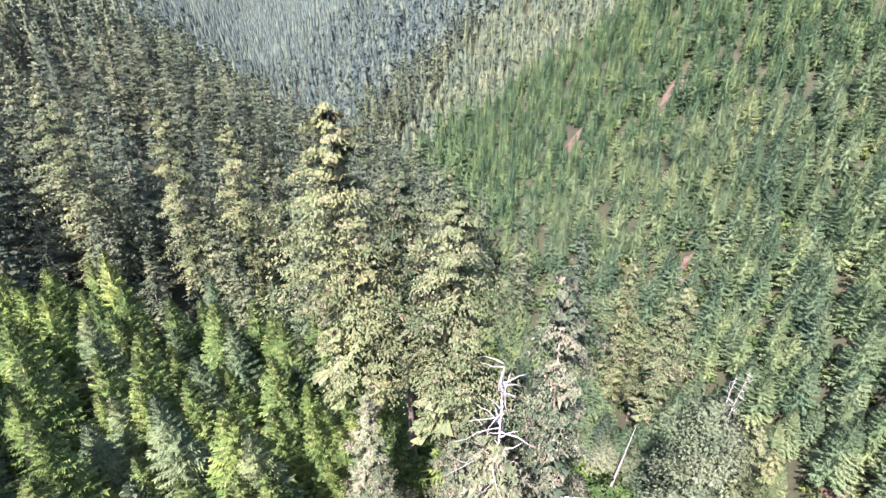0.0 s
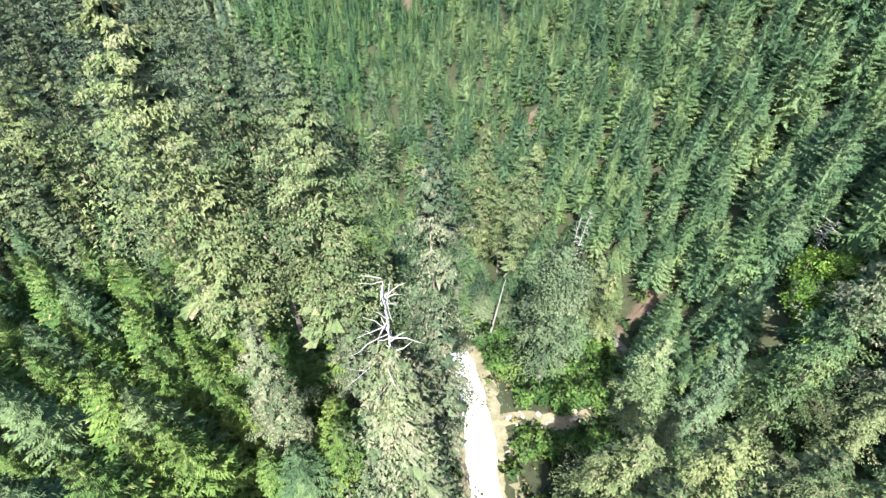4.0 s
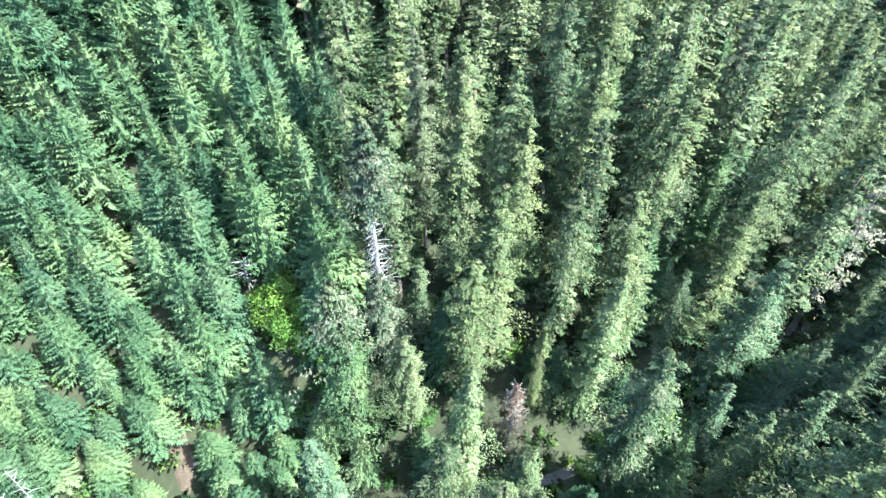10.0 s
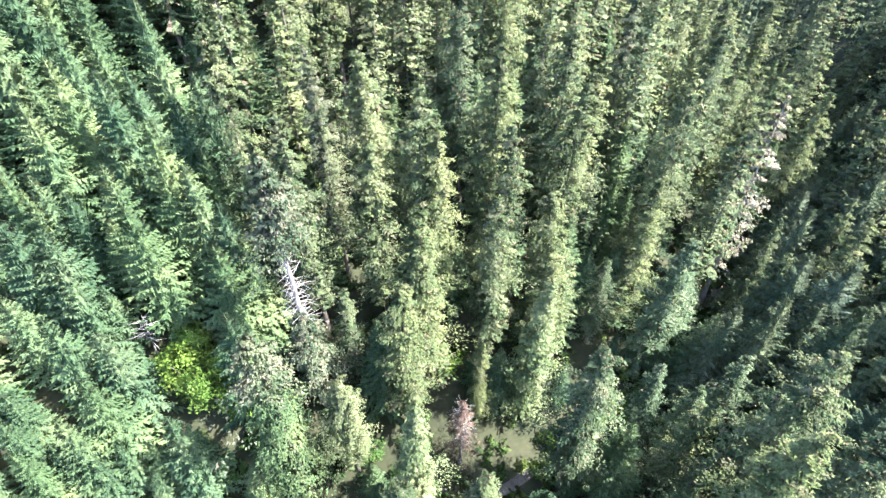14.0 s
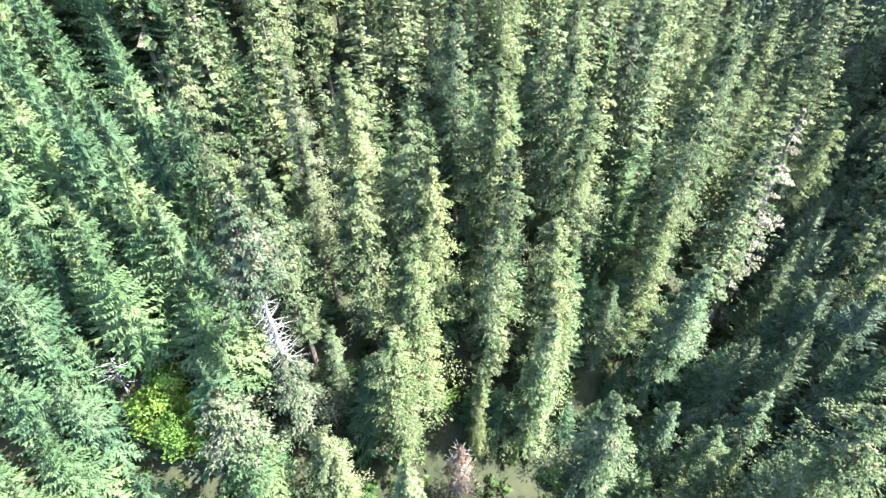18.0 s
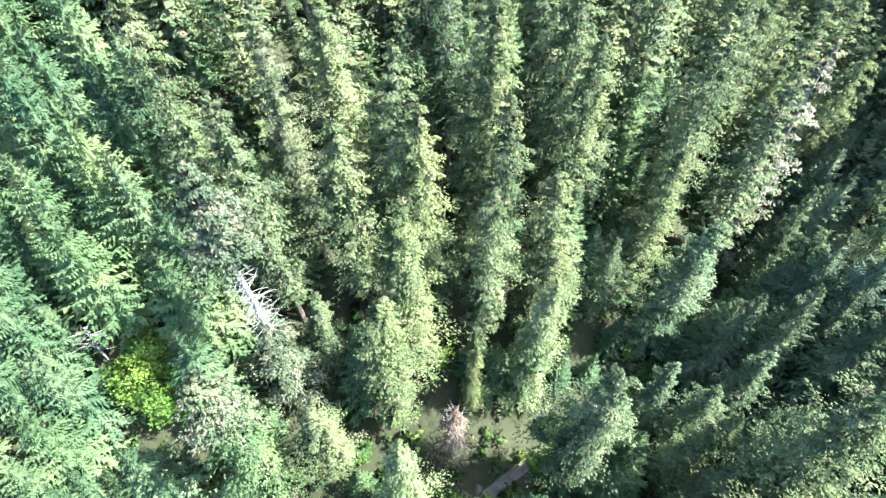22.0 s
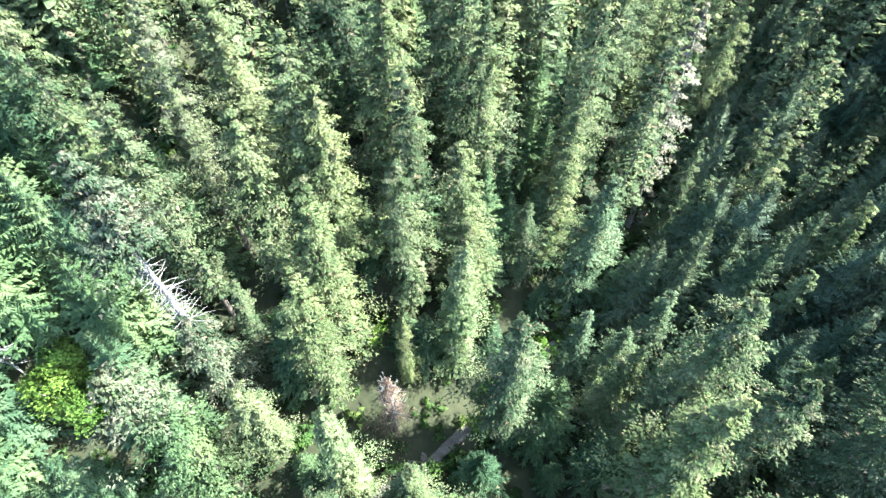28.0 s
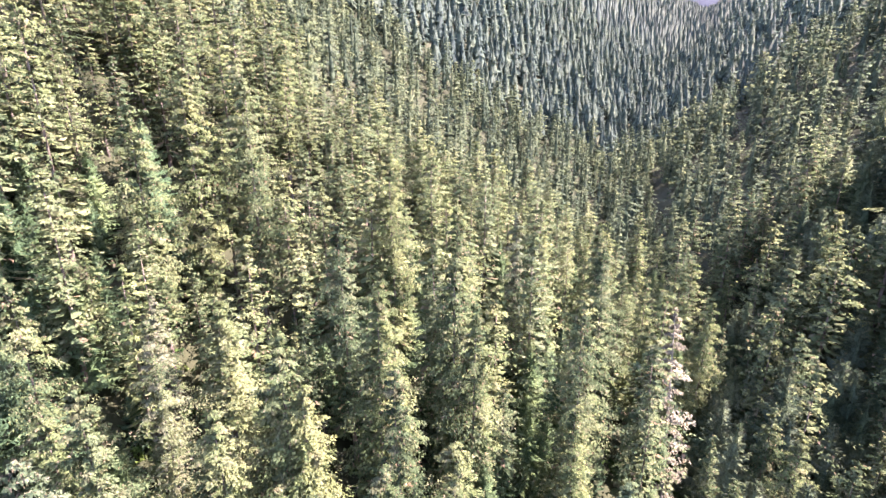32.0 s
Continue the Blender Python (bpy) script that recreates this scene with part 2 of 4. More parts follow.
def height(x, y):
    x, y = np.asarray(x, float), np.asarray(y, float)
    d, z, side, far = along(AXIS, x, y)
    e = np.maximum(0, d - 5)
    upper = 0.62 * np.clip(e - 150, 0, 200) + 0.42 * np.clip(e - 350, 0, 500) + 0.1 * np.clip(e - 850, 0, 900)
    upper = upper * (1 - 0.74 * np.clip((-60 - y) / 350, 0, 1))
    bank = 1.25 * np.minimum(e, 8) + 0.78 * np.clip(e - 8, 0, 142)
    bench = 0.8 * np.minimum(e, 14) + 0.42 * np.clip(e - 14, 0, 40) + 0.88 * np.clip(e - 54, 0, 96)
    j = np.clip((y - 8) / 22, 0, 1)
    east = bank * j + bench * (1 - j) + upper
    soft = 0.09 * np.minimum(e, 25) + 0.30 * np.clip(e - 25, 0, 60) + 0.55 * np.clip(e - 85, 0, 400) + 0.25 * np.clip(e - 485, 0, 600)
    steep = 0.25 * np.minimum(e, 14) + 0.78 * np.minimum(np.maximum(e - 14, 0) * (1 + 0.46 * np.clip((-20 - y) / 20, 0, 1) * np.clip((y + 190) / 60, 0, 1)), 112 - 58 * np.clip((-150 - y) / 250, 0, 1)) + 0.03 * np.clip(e - 126, 0, 1400)
    k = np.maximum(np.clip((-10 - y) / 60, 0, 1), np.clip((y - 120) / 90, 0, 1))
    west = soft * (1 - k) + steep * k
    g = z + np.where(side > 0, east, west) + waves(x, y) * np.clip(e / 40, 0, 3.0) * 0.7 + waves(x * 0.13 + 40, y * 0.13) * np.clip((e - 60) / 25, 0, 12)
    g = g - 0.6 * np.clip(np.hypot(x, y) - 2150, 0, None)
    for line, w in ((ROAD, 4.2), (SPUR, 2.4)):
        rd, rz, _, _ = along(line, x, y)
        b = np.clip((rd - w) / 6, 0, 1)
        g = np.where(np.hypot(x - 15, y - 40) < 90, rz * (1 - b) + g * b, g)
    return g


# ---- building helpers ----
def outward(v, tilt=0.36):
    """Crown normals: away from the stem, upwards, with each spray's own tilt mixed in."""
    r = np.hypot(v[:, 0], v[:, 1])[:, None] + 1e-6
    n = np.c_[v[:, :2] / r * 0.7, np.full(len(v), 0.54)]
    t = v[:len(v) // 3 * 3].reshape(-1, 3, 3)
    own = np.cross(t[:, 1] - t[:, 0], t[:, 2] - t[:, 0])
    own /= np.linalg.norm(own, axis=1)[:, None] + 1e-9
    own = np.repeat(own, 3, axis=0)
    own *= np.where((own * n[:len(own)]).sum(1) < 0, -1.0, 1.0)[:, None]
    n[:len(own)] += own * tilt
    return n / np.linalg.norm(n, axis=1)[:, None]


def tri_mesh(name, verts, tris, mats, index=None, smooth=False, soft=None, tone=None):
    """A mesh from arrays of corners and triangles; soft holds the crown normals."""
    me = bpy.data.meshes.new(name)
    verts, tris = np.asarray(verts, np.float32), np.asarray(tris, np.int32)
    me.vertices.add(len(verts))
    me.vertices.foreach_set("co", verts.ravel())
    me.loops.add(len(tris) * 3)
    me.loops.foreach_set("vertex_index", tris.ravel())
    me.polygons.add(len(tris))
    me.polygons.foreach_set("loop_start", np.arange(0, len(tris) * 3, 3, dtype=np.int32))
    for m in mats:
        me.materials.append(m)
    if index is not None:
        me.polygons.foreach_set("material_index", np.asarray(index, np.int32))
    if smooth:
        me.polygons.foreach_set("use_smooth", np.ones(len(tris), bool))
    me.update(calc_edges=True)
    if any(m.name in NEEDLED for m in mats):
        soft = outward(verts) if soft is None else soft
        me.attributes.new("soft", "FLOAT_VECTOR", "POINT").data.foreach_set("vector", np.asarray(soft, np.float32).ravel())
    if tone is not None:
        me.attributes.new("tone", "FLOAT", "POINT").data.foreach_set("value", np.asarray(tone, np.float32))
    return me


def merge(*pieces):
    """Several (corners, triangles) as one."""
    v, t, n = [], [], 0
    for a, b in pieces:
        v.append(a)
        t.append(b + n)
        n += len(a)
    return np.concatenate(v), np.concatenate(t)


def tube(points, radii, sides=7):
    """A tapering round stem through the points."""
    points = np.asarray(points, float)
    n = len(points)
    ways = np.gradient(points, axis=0)
    ways /= np.linalg.norm(ways, axis=1)[:, None] + 1e-9
    v = np.zeros((n, sides, 3))
    a = np.arange(sides) * 2 * math.pi / sides
    for i in range(n):
        u = np.cross(ways[i], (0.3, 0.9, 0.2) if abs(ways[i][2]) > 0.7 else (0, 0, 1))
        u /= np.linalg.norm(u)
        w = np.cross(ways[i], u)
        v[i] = points[i] + radii[i] * (np.cos(a)[:, None] * u + np.sin(a)[:, None] * w)
    t = []
    for i in range(n - 1):
        for k in range(sides):
            p, q = i * sides + k, i * sides + (k + 1) % sides
            t += [(p, q, q + sides), (p, q + sides, p + sides)]
    for k in range(1, sides - 1):
        t.append(((n - 1) * sides, (n - 1) * sides + k, (n - 1) * sides + k + 1))
    return v.reshape(-1, 3), np.array(t)


def stem(rng, tall, radius, sides=7, bend=0.02, parts=6):
    z = np.linspace(0, 1, parts)
    sway = np.cumsum(rng.normal(0, bend, (parts, 2)), axis=0) * tall * 0.2
    sway -= sway[0]
    pts = np.c_[sway * z[:, None], z * tall]
    pts[0, 2] = -1.5
    return tube(pts, radius * (1.0 - 0.93 * z) * (1 + 0.35 * (z < 0.02)), sides)


def plumes(rng, tall, low, wide, limbs, clumps, tufts, shape="fir", tuft=0.5, hang=0.35, ragged=0.4, slim=0.27, gap=0.2, dip=-0.3, plate=0.17, drape=0.3):
    """An old conifer: irregular drooping limbs, each carrying lumpy plates of short sprays."""
    u = np.sort((np.arange(limbs) + rng.random(limbs)) / limbs)
    if shape == "fir":
        grow = np.minimum(1, (1 - u) * 2.0) ** 0.75 * (0.5 + 0.5 * np.minimum(1, u * 2.4))
    else:
        grow = (1 - u ** 1.4) ** 0.85 * (0.75 + 0.25 * np.minimum(1, u * 8))
    grow = np.maximum(grow, 0.09)
    az = np.arange(limbs) * 2.39996 + rng.normal(0, 0.4, limbs)
    lump = 1 + (0.22 * np.sin(az * 2 + rng.random() * 6 + u * 9) + 0.16 * np.sin(u * 31 + rng.random() * 6))
    grow = grow * lump * np.where(rng.random(limbs) < gap, 0.55, 1.0)
    L = (wide * grow * (1 - ragged + 2 * ragged * rng.random(limbs) * 0.85) + 0.07 * wide)[:, None]
    A = az[:, None]
    T = (np.radians(-12 + 45 * u ** 1.6) + rng.normal(0, 0.14, limbs))[:, None]
    s = np.linspace(0.32, 1.0, clumps)[None] + rng.normal(0, 0.07, (limbs, clumps))
    aside = rng.normal(0, 0.17, s.shape) * L * (1.2 - 0.6 * s)
    out = L * s
    c = np.stack([np.cos(A) * out - np.sin(A) * aside, np.sin(A) * out + np.cos(A) * aside,
                  (low + u * (tall - low))[:, None] + out * np.sin(T) - hang * L * s ** 2 - 0.3 * np.abs(aside) + rng.normal(0, 0.1, s.shape)], -1)
    rad = (plate * L * (0.7 + 0.7 * rng.random(s.shape)) + 0.12)[..., None]
    n = (limbs, clumps, tufts)
    a = rng.random(n) * 2 * math.pi
    r = np.sqrt(rng.random(n)) * rad
    B = np.broadcast_to(A[..., None], n)
    p = c[:, :, None] + np.stack([np.cos(a) * r, np.sin(a) * r, -0.45 * r * r / rad + rng.normal(0, 0.16, n) * rad], -1)
    way = np.stack([np.cos(B) * 0.7 + np.cos(a) * 0.8, np.sin(B) * 0.7 + np.sin(a) * 0.8, dip - hang * 1.6 * rng.random(n) + rng.normal(0, 0.25, n)], -1)
    way = way.reshape(-1, 3)
    p = p.reshape(-1, 3)
    loose = rng.random(len(p)) < drape
    way[loose] = np.stack([rng.normal(0, 0.3, loose.sum()), rng.normal(0, 0.3, loose.sum()), np.full(loose.sum(), -1.0)], -1)
    way /= np.linalg.norm(way, axis=1)[:, None] + 1e-6
    up = np.stack([rng.normal(0, 0.45, len(p)), rng.normal(0, 0.45, len(p)), np.ones(len(p))], -1)
    w = np.cross(way, up)
    w /= np.linalg.norm(w, axis=1)[:, None] + 1e-6
    size = (tuft * (0.65 + 0.6 * rng.random(len(p))) * np.where(loose, 1.25, 1.0))[:, None]
    v = np.stack([p - way * size * 0.4 - w * size * slim, p - way * size * 0.4 + w * size * slim, p + way * size * 0.6], 1).reshape(-1, 3)
    return v, np.arange(len(v)).reshape(-1, 3)


def fronds(rng, tall, low, wide, tiers, per, pairs, power=0.85, rise=(4, 48), uneven=0.12, dip=0.16, twig=0.36):
    """Whorl over whorl of feathered boughs: a spine with toothed sprays to both sides, sagging and lifting again at its tip."""
    n = tiers * per
    tier = np.repeat(np.arange(tiers), per)
    u = np.minimum(0.985, (tier + 0.8 * rng.random(n)) / tiers)
    L = wide * (1 - u) ** power * np.clip(1 + rng.normal(0, uneven, n), 0.55, 1.4) + 0.07 * wide
    az = tier * 1.13 + np.arange(n) % per * 2 * math.pi / per + rng.normal(0, 0.25, n)
    T = np.radians(rise[0] + (rise[1] - rise[0]) * u ** 1.3 + rng.normal(0, 6, n))
    fwd = np.stack([np.cos(az), np.sin(az), np.zeros(n)], -1)
    side = np.stack([-np.sin(az), np.cos(az), rng.normal(0, 0.22, n)], -1)

    def at(f):
        p = fwd * (L * f * np.cos(T))[:, None]
        p[:, 2] = low + u * (tall - low) + L * f * np.sin(T) - dip * L * (1.5 * f - f * f)
        return p
    edges = np.linspace(0.1, 0.94, pairs + 1)
    out = []
    for k in range(pairs):
        a, b = at(edges[k]), at(edges[k + 1])
        for way in (-1, 1):
            l = ((twig * L * (1 - 0.66 * edges[k]) + 0.05 * wide) * (0.6 + 0.6 * rng.random(n)))[:, None]
            tip = (a + b) / 2 + fwd * l * 0.8 + side * way * l * 0.75
            tip[:, 2] -= l[:, 0] * (0.16 + 0.2 * rng.random(n))
            out.append(np.stack([a, b, tip] if way > 0 else [b, a, tip], 1))
    a, b = at(max(0.15, 0.9 - 0.5 / max(1, pairs))), at(1.06)
    w = (0.05 + 0.1 / (1 + pairs)) * L[:, None] * (2.2 if pairs == 0 else 1)
    out.append(np.stack([a - side * w, a + side * w, b], 1))
    v = np.concatenate(out).reshape(-1, 3)
    return v, np.arange(len(v)).reshape(-1, 3)


def core(rng, tall, low, wide, sides=6, rings=3, power=0.85, rag=0.25):
    """The closed inside of a crown: a ragged cone of sprays round the stem, each ring hanging over the one below."""
    u = np.linspace(0, 1, rings + 1)
    z = low + u * (tall - low)
    r = wide * (1 - u) ** power
    step = (tall - low) / rings
    a = np.arange(sides) * 2 * math.pi / sides
    v = []
    for i in range(rings):
        b = a + rng.random() * 6.3
        lo, hi = r[i] * (1 + rng.normal(0, rag, sides)), r[i + 1] * 0.75
        drop = z[i] - step * (0.1 + 0.35 * rng.random(sides))
        c = b + math.pi / sides
        inner = r[i] * 0.72
        for k in range(sides):
            j = (k + 1) % sides
            tip = (lo[k] * math.cos(b[k]), lo[k] * math.sin(b[k]), drop[k])
            left = (inner * math.cos(c[k - 1]), inner * math.sin(c[k - 1]), z[i] + 0.1 * step)
            right = (inner * math.cos(c[k]), inner * math.sin(c[k]), z[i] + 0.1 * step)
            up1 = (hi * math.cos(c[k - 1]), hi * math.sin(c[k - 1]), z[i + 1])
            up2 = (hi * math.cos(c[k]), hi * math.sin(c[k]), z[i + 1])
            v += [up1, left, tip, up1, tip, up2, up2, tip, right]
    return np.array(v), np.arange(len(v)).reshape(-1, 3)


def leader(tall, reach, wide):
    """The crown's tip."""
    v = [(wide * math.cos(a), wide * math.sin(a), tall - reach) for a in (0, 2.1, 4.2)] + [(0, 0, tall)]
    v = np.array(v)[np.array([(0, 1, 3), (1, 2, 3), (2, 0, 3)])].reshape(-1, 3)
    return v, np.arange(9).reshape(-1, 3)


def leaf_ball(rng, clumps, leaves, wide, tall, low, leaf=0.35):
    """A broadleaf crown: leaves in clumps round an uneven hull."""
    c = rng.normal(0, 1, (clumps, 3))
    c /= np.linalg.norm(c, axis=1)[:, None]
    c *= (0.45 + 0.5 * rng.random(clumps))[:, None]
    c = c * (wide, wide, (tall - low) / 2) + (0, 0, (tall + low) / 2)
    p = (c[:, None] + rng.normal(0, wide * 0.17, (clumps, leaves, 3))).reshape(-1, 3)
    d = rng.normal(0, 1, p.shape)
    e = np.cross(d, rng.normal(0, 1, p.shape))
    d /= np.linalg.norm(d, axis=1)[:, None]
    e /= np.linalg.norm(e, axis=1)[:, None]
    v = np.stack([p - e * leaf * 0.4, p + d * leaf * 0.3 + e * leaf * 0.45, p + d * leaf], 1).reshape(-1, 3)
    return v, np.arange(len(v)).reshape(-1, 3)


def part(name, mesh, parent, label=""):
    ob = new(name, mesh)
    ob.parent = parent
    if label:
        tagged(ob, label)
    return ob


def tree(name, pieces, at, label, category, group="", turn=0.0, lean=(0, 0)):
    """An Empty at the foot with its trunk, crown and dead wood as parts: (name, mesh, label)."""
    root = new(name)
    root.matrix_basis = pose(*at, lean[0], lean[1], turn)
    for n, me, lab in pieces:
        part(n, me, root, lab)
    return tagged(root, label, category, group)


def scatter(name, spots, kinds, mats, label, category, rng, girth=1.0, tilt=0.36):
    """Many trees joined into one body: kinds are (corners, triangles, material index)."""
    vs, ts, ix, ns, tones, n = [], [], [], [], [], 0
    pick = rng.integers(0, len(kinds), len(spots))
    for k, (v, t, m) in enumerate(kinds):
        here = spots[pick == k]
        if not len(here):
            continue
        a = rng.random(len(here)) * 2 * math.pi
        c, s_ = np.cos(a), np.sin(a)
        sc = here[:, 3]
        wide = sc * (0.85 + 0.3 * rng.random(len(here))) * girth
        x = (v[None, :, 0] * c[:, None] - v[None, :, 1] * s_[:, None]) * wide[:, None] + here[:, 0:1]
        y = (v[None, :, 0] * s_[:, None] + v[None, :, 1] * c[:, None]) * wide[:, None] + here[:, 1:2]
        z = v[None, :, 2] * sc[:, None] + here[:, 2:3]
        vs.append(np.stack([x, y, z], -1).reshape(-1, 3))
        ts.append((t[None] + (np.arange(len(here)) * len(v))[:, None, None]).reshape(-1, 3) + n)
        ix.append(np.tile(m, len(here)))
        n += len(here) * len(v)
        tones.append(np.repeat(rng.random(len(here)), len(v)))
        o = outward(v, tilt)
        ns.append(np.stack([o[None, :, 0] * c[:, None] - o[None, :, 1] * s_[:, None], o[None, :, 0] * s_[:, None] + o[None, :, 1] * c[:, None], np.repeat(o[None, :, 2], len(here), 0)], -1).reshape(-1, 3))
    ob = new(name, tri_mesh(name, np.concatenate(vs), np.concatenate(ts), mats, np.concatenate(ix), soft=np.concatenate(ns), tone=np.concatenate(tones)))
    return tagged(ob, label, category, kind="stuff")


# ---- ground ----
N = 240
steps = np.sinh(np.linspace(-1, 1, N) * 5.4) / np.sinh(5.4)
gx, gy = np.meshgrid(30 + steps * 4300, 10 + steps * 4300, indexing="ij")
gz = height(gx, gy)
ids = np.arange(N * N).reshape(N, N)
q = np.stack([ids[:-1, :-1], ids[1:, :-1], ids[1:, 1:], ids[:-1, 1:]], -1).reshape(-1, 4)
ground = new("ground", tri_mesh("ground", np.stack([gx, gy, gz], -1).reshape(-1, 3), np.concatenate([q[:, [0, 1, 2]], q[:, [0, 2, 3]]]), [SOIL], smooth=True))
tagged(ground, "steep forested valley floor and slopes of dark soil and low scrub", "ground", kind="structure")


def strip(line, half, lift, rng, step=1.2):
    """A worn track laid on the ground, with uneven edges."""
    pts = []
    for a, b in zip(line[:-1], line[1:]):
        n = max(2, int(np.hypot(*(b - a)[:2]) / step))
        pts += [a + (b - a) * k / n for k in range(n)]
    pts = np.array(pts + [line[-1]])[:, :2]
    for _ in range(6):
        pts[1:-1] = (pts[:-2] + 2 * pts[1:-1] + pts[2:]) / 4
    w = np.gradient(pts, axis=0)
    w /= np.linalg.norm(w, axis=1)[:, None]
    side = np.stack([-w[:, 1], w[:, 0]], -1)
    off = np.linspace(-1, 1, 7)[None] * (half * (1 + 0.16 * np.cumsum(rng.normal(0, 0.5, (len(pts), 1)), 0).clip(-1.5, 1.5) * 0.6 + rng.normal(0, 0.06, (len(pts), 1))))
    x = pts[:, 0:1] + side[:, 0:1] * off
    y = pts[:, 1:2] + side[:, 1:2] * off
    crownz = lift * np.array([-4.0, 0.6, 0.8, 1.2, 0.8, 0.6, -4.0])[None] + rng.normal(0, 0.015, x.shape)
    v = np.stack([x, y, height(x, y) + crownz], -1).reshape(-1, 3)
    i = np.arange(len(v)).reshape(x.shape)
    q = np.stack([i[:-1, :-1], i[1:, :-1], i[1:, 1:], i[:-1, 1:]], -1).reshape(-1, 4)
    return v, np.concatenate([q[:, [0, 1, 2]], q[:, [0, 2, 3]]])


rng = np.random.default_rng(5)
road = new("road", tri_mesh("road", *strip(ROAD, 3.3, 0.14, rng), [GRAVEL], smooth=True))
tagged(road, "pale sunlit gravel forest road", "road", kind="structure")

verge = new("road_verge", tri_mesh("road_verge", *merge(strip(ROAD, 6.0, 0.05, rng), strip(SPUR, 1.7, 0.045, rng)), [VERGE], smooth=True))
tagged(verge, "dry tan grass verge beside the gravel road", "verge", kind="structure")

# ---- where what grows ----
HERO = []       # x, y of trees placed one by one


# bare slides on the slopes: x, y, half length, half breadth, turn
SCARS = [(73, 75, 3.6, 1.6, 8), (77.5, 76.3, 2.6, 1.1, 15), (86, 76, 3.0, 1.2, 10), (52.5, 96, 3.6, 1.5, 40), (50.5, 92, 2.0, 1.0, 40), (41, 162, 5.0, 2.0, 50), (68.5, 156, 5.0, 2.2, 40),
         (83, 121.5, 4.0, 1.2, 30), (53.5, 47, 3.2, 1.6, 5), (49.5, 46.5, 2.6, 1.5, 20), (-157, 476, 22, 9, 70), (-89, 428, 11, 4, 70), (62.5, -36.5, 3.0, 1.2, 120)]


# open ground between the tall trees: x, y, radius
HOLES = [(38, 34, 6), (4, 67, 6.5), (19.5, 53, 4), (60, 28, 4.5), (57, 9, 3.5)]


def zone(x, y):
    """0: old growth, 1: young plantation, 2: middle-aged slope, -1: bare."""
    d, z, side, far = along(AXIS, x, y)
    out = np.full(x.shape, 2)
    east = side > 0
    edge = 24 + 3 * np.sin(x * 0.13) + 0.15 * (x - 70)
    out = np.where(east & (y > edge) & (y < 270 + 35 * np.sin(x * 0.05)) & (d < 330), 1, out)
    out = np.where(east & (y <= edge) & (d < 72 + 12 * np.sin(y * 0.09)), 0, out)
    out = np.where(~east & (d < 130), 0, out)
    out = np.where(~east & (x > -150) & (x < 4 + 4 * np.sin(y * 0.2)) & (y > -80) & (y < 70 + 0.1 * x + 4 * np.sin(x * 0.3)), 1, out)
    out = np.where(~east & (x > 2) & (y > 47 + 3 * np.sin(x * 0.3)) & (y < 150) & (d > 7), 1, out)
    out = np.where(d < np.where((y > -62) & (y < 12), 2.8, 2.0), -1, out)
    for hx, hy, r in HOLES:
        out = np.where(np.hypot(x - hx, y - hy) < r, -1, out)
    for sx, sy, a, b, turn in SCARS:
        c, s_ = math.cos(radians(turn)), math.sin(radians(turn))
        u, w = (x - sx) * c + (y - sy) * s_, -(x - sx) * s_ + (y - sy) * c
        out = np.where((u / (a + 0.8)) ** 2 + (w / (b + 0.8)) ** 2 < 1, -1, out)
    rd = np.minimum(along(ROAD, x, y)[0] - 6.0, along(SPUR, x, y)[0] - 2.4)
    out = np.where((rd < 0) & (np.hypot(x - 15, y - 40) < 90), -1, out)
    return out


def grid(step, x0, x1, y0, y1, rng):
    """Uneven rows, turned askew and shifted against each other."""
    half = 0.5 * math.hypot(x1 - x0, y1 - y0) + step
    k = np.arange(-half, half, step)
    u, w = np.meshgrid(k, k * 0.94)
    u = u + rng.random((len(k), 1)) * step
    turn = rng.uniform(0.2, 1.3)
    p = np.stack([u.ravel(), w.ravel()], -1) + rng.uniform(-0.46, 0.46, (u.size, 2)) * step
    p = np.stack([p[:, 0] * math.cos(turn) - p[:, 1] * math.sin(turn) + (x0 + x1) / 2, p[:, 0] * math.sin(turn) + p[:, 1] * math.cos(turn) + (y0 + y1) / 2], -1)
    return p[(p[:, 0] > x0) & (p[:, 0] < x1) & (p[:, 1] > y0) & (p[:, 1] < y1)]


MID = np.array((25.0, 8.0))


def clear_of(p, r):
    if not HERO:
        return np.ones(len(p), bool)
    h = np.array(HERO)
    return (np.hypot(p[:, None, 0] - h[None, :, 0], p[:, None, 1] - h[None, :, 1]) > r).all(1)


def stand(p):
    return np.c_[p, height(p[:, 0], p[:, 1])]


# tree kinds: corners, triangles, material index 0 needles, 1 bark
def kind(rng, tall, low, wide, tiers, per, pairs, inner=0.55, sides=6, rings=5, **more):
    v, t = merge(fronds(rng, tall, low, wide, tiers, per, pairs, **more), core(rng, tall * 0.97, low, wide * inner, sides, rings), leader(tall * 1.01, tall * 0.07, 0.1))
    return v, t, np.zeros(len(t), int)


# ---- single trees ----
def old_meshes(seed, low, wide, shape, mat=None, tall=40.0, gap=0.2, fine=False):
    r = np.random.default_rng(seed)
    c = merge(plumes(r, tall, low, wide, 92 if shape == "fir" else 104, 7, 38 if fine else 22, shape, 0.25 if fine else 0.34, slim=0.29, gap=gap), fronds(r, tall * 0.97, low, wide * 0.6, 34, 6, 2, 0.5, (-14, 30), 0.25, 0.3, 0.3), leader(tall, 1.4, 0.12))
    return (tri_mesh("trunk", *stem(r, tall * 0.95, 0.42, 8, 0.008), [BARK], smooth=True), tri_mesh("crown", *c, [mat or NEEDLE_OLD]))


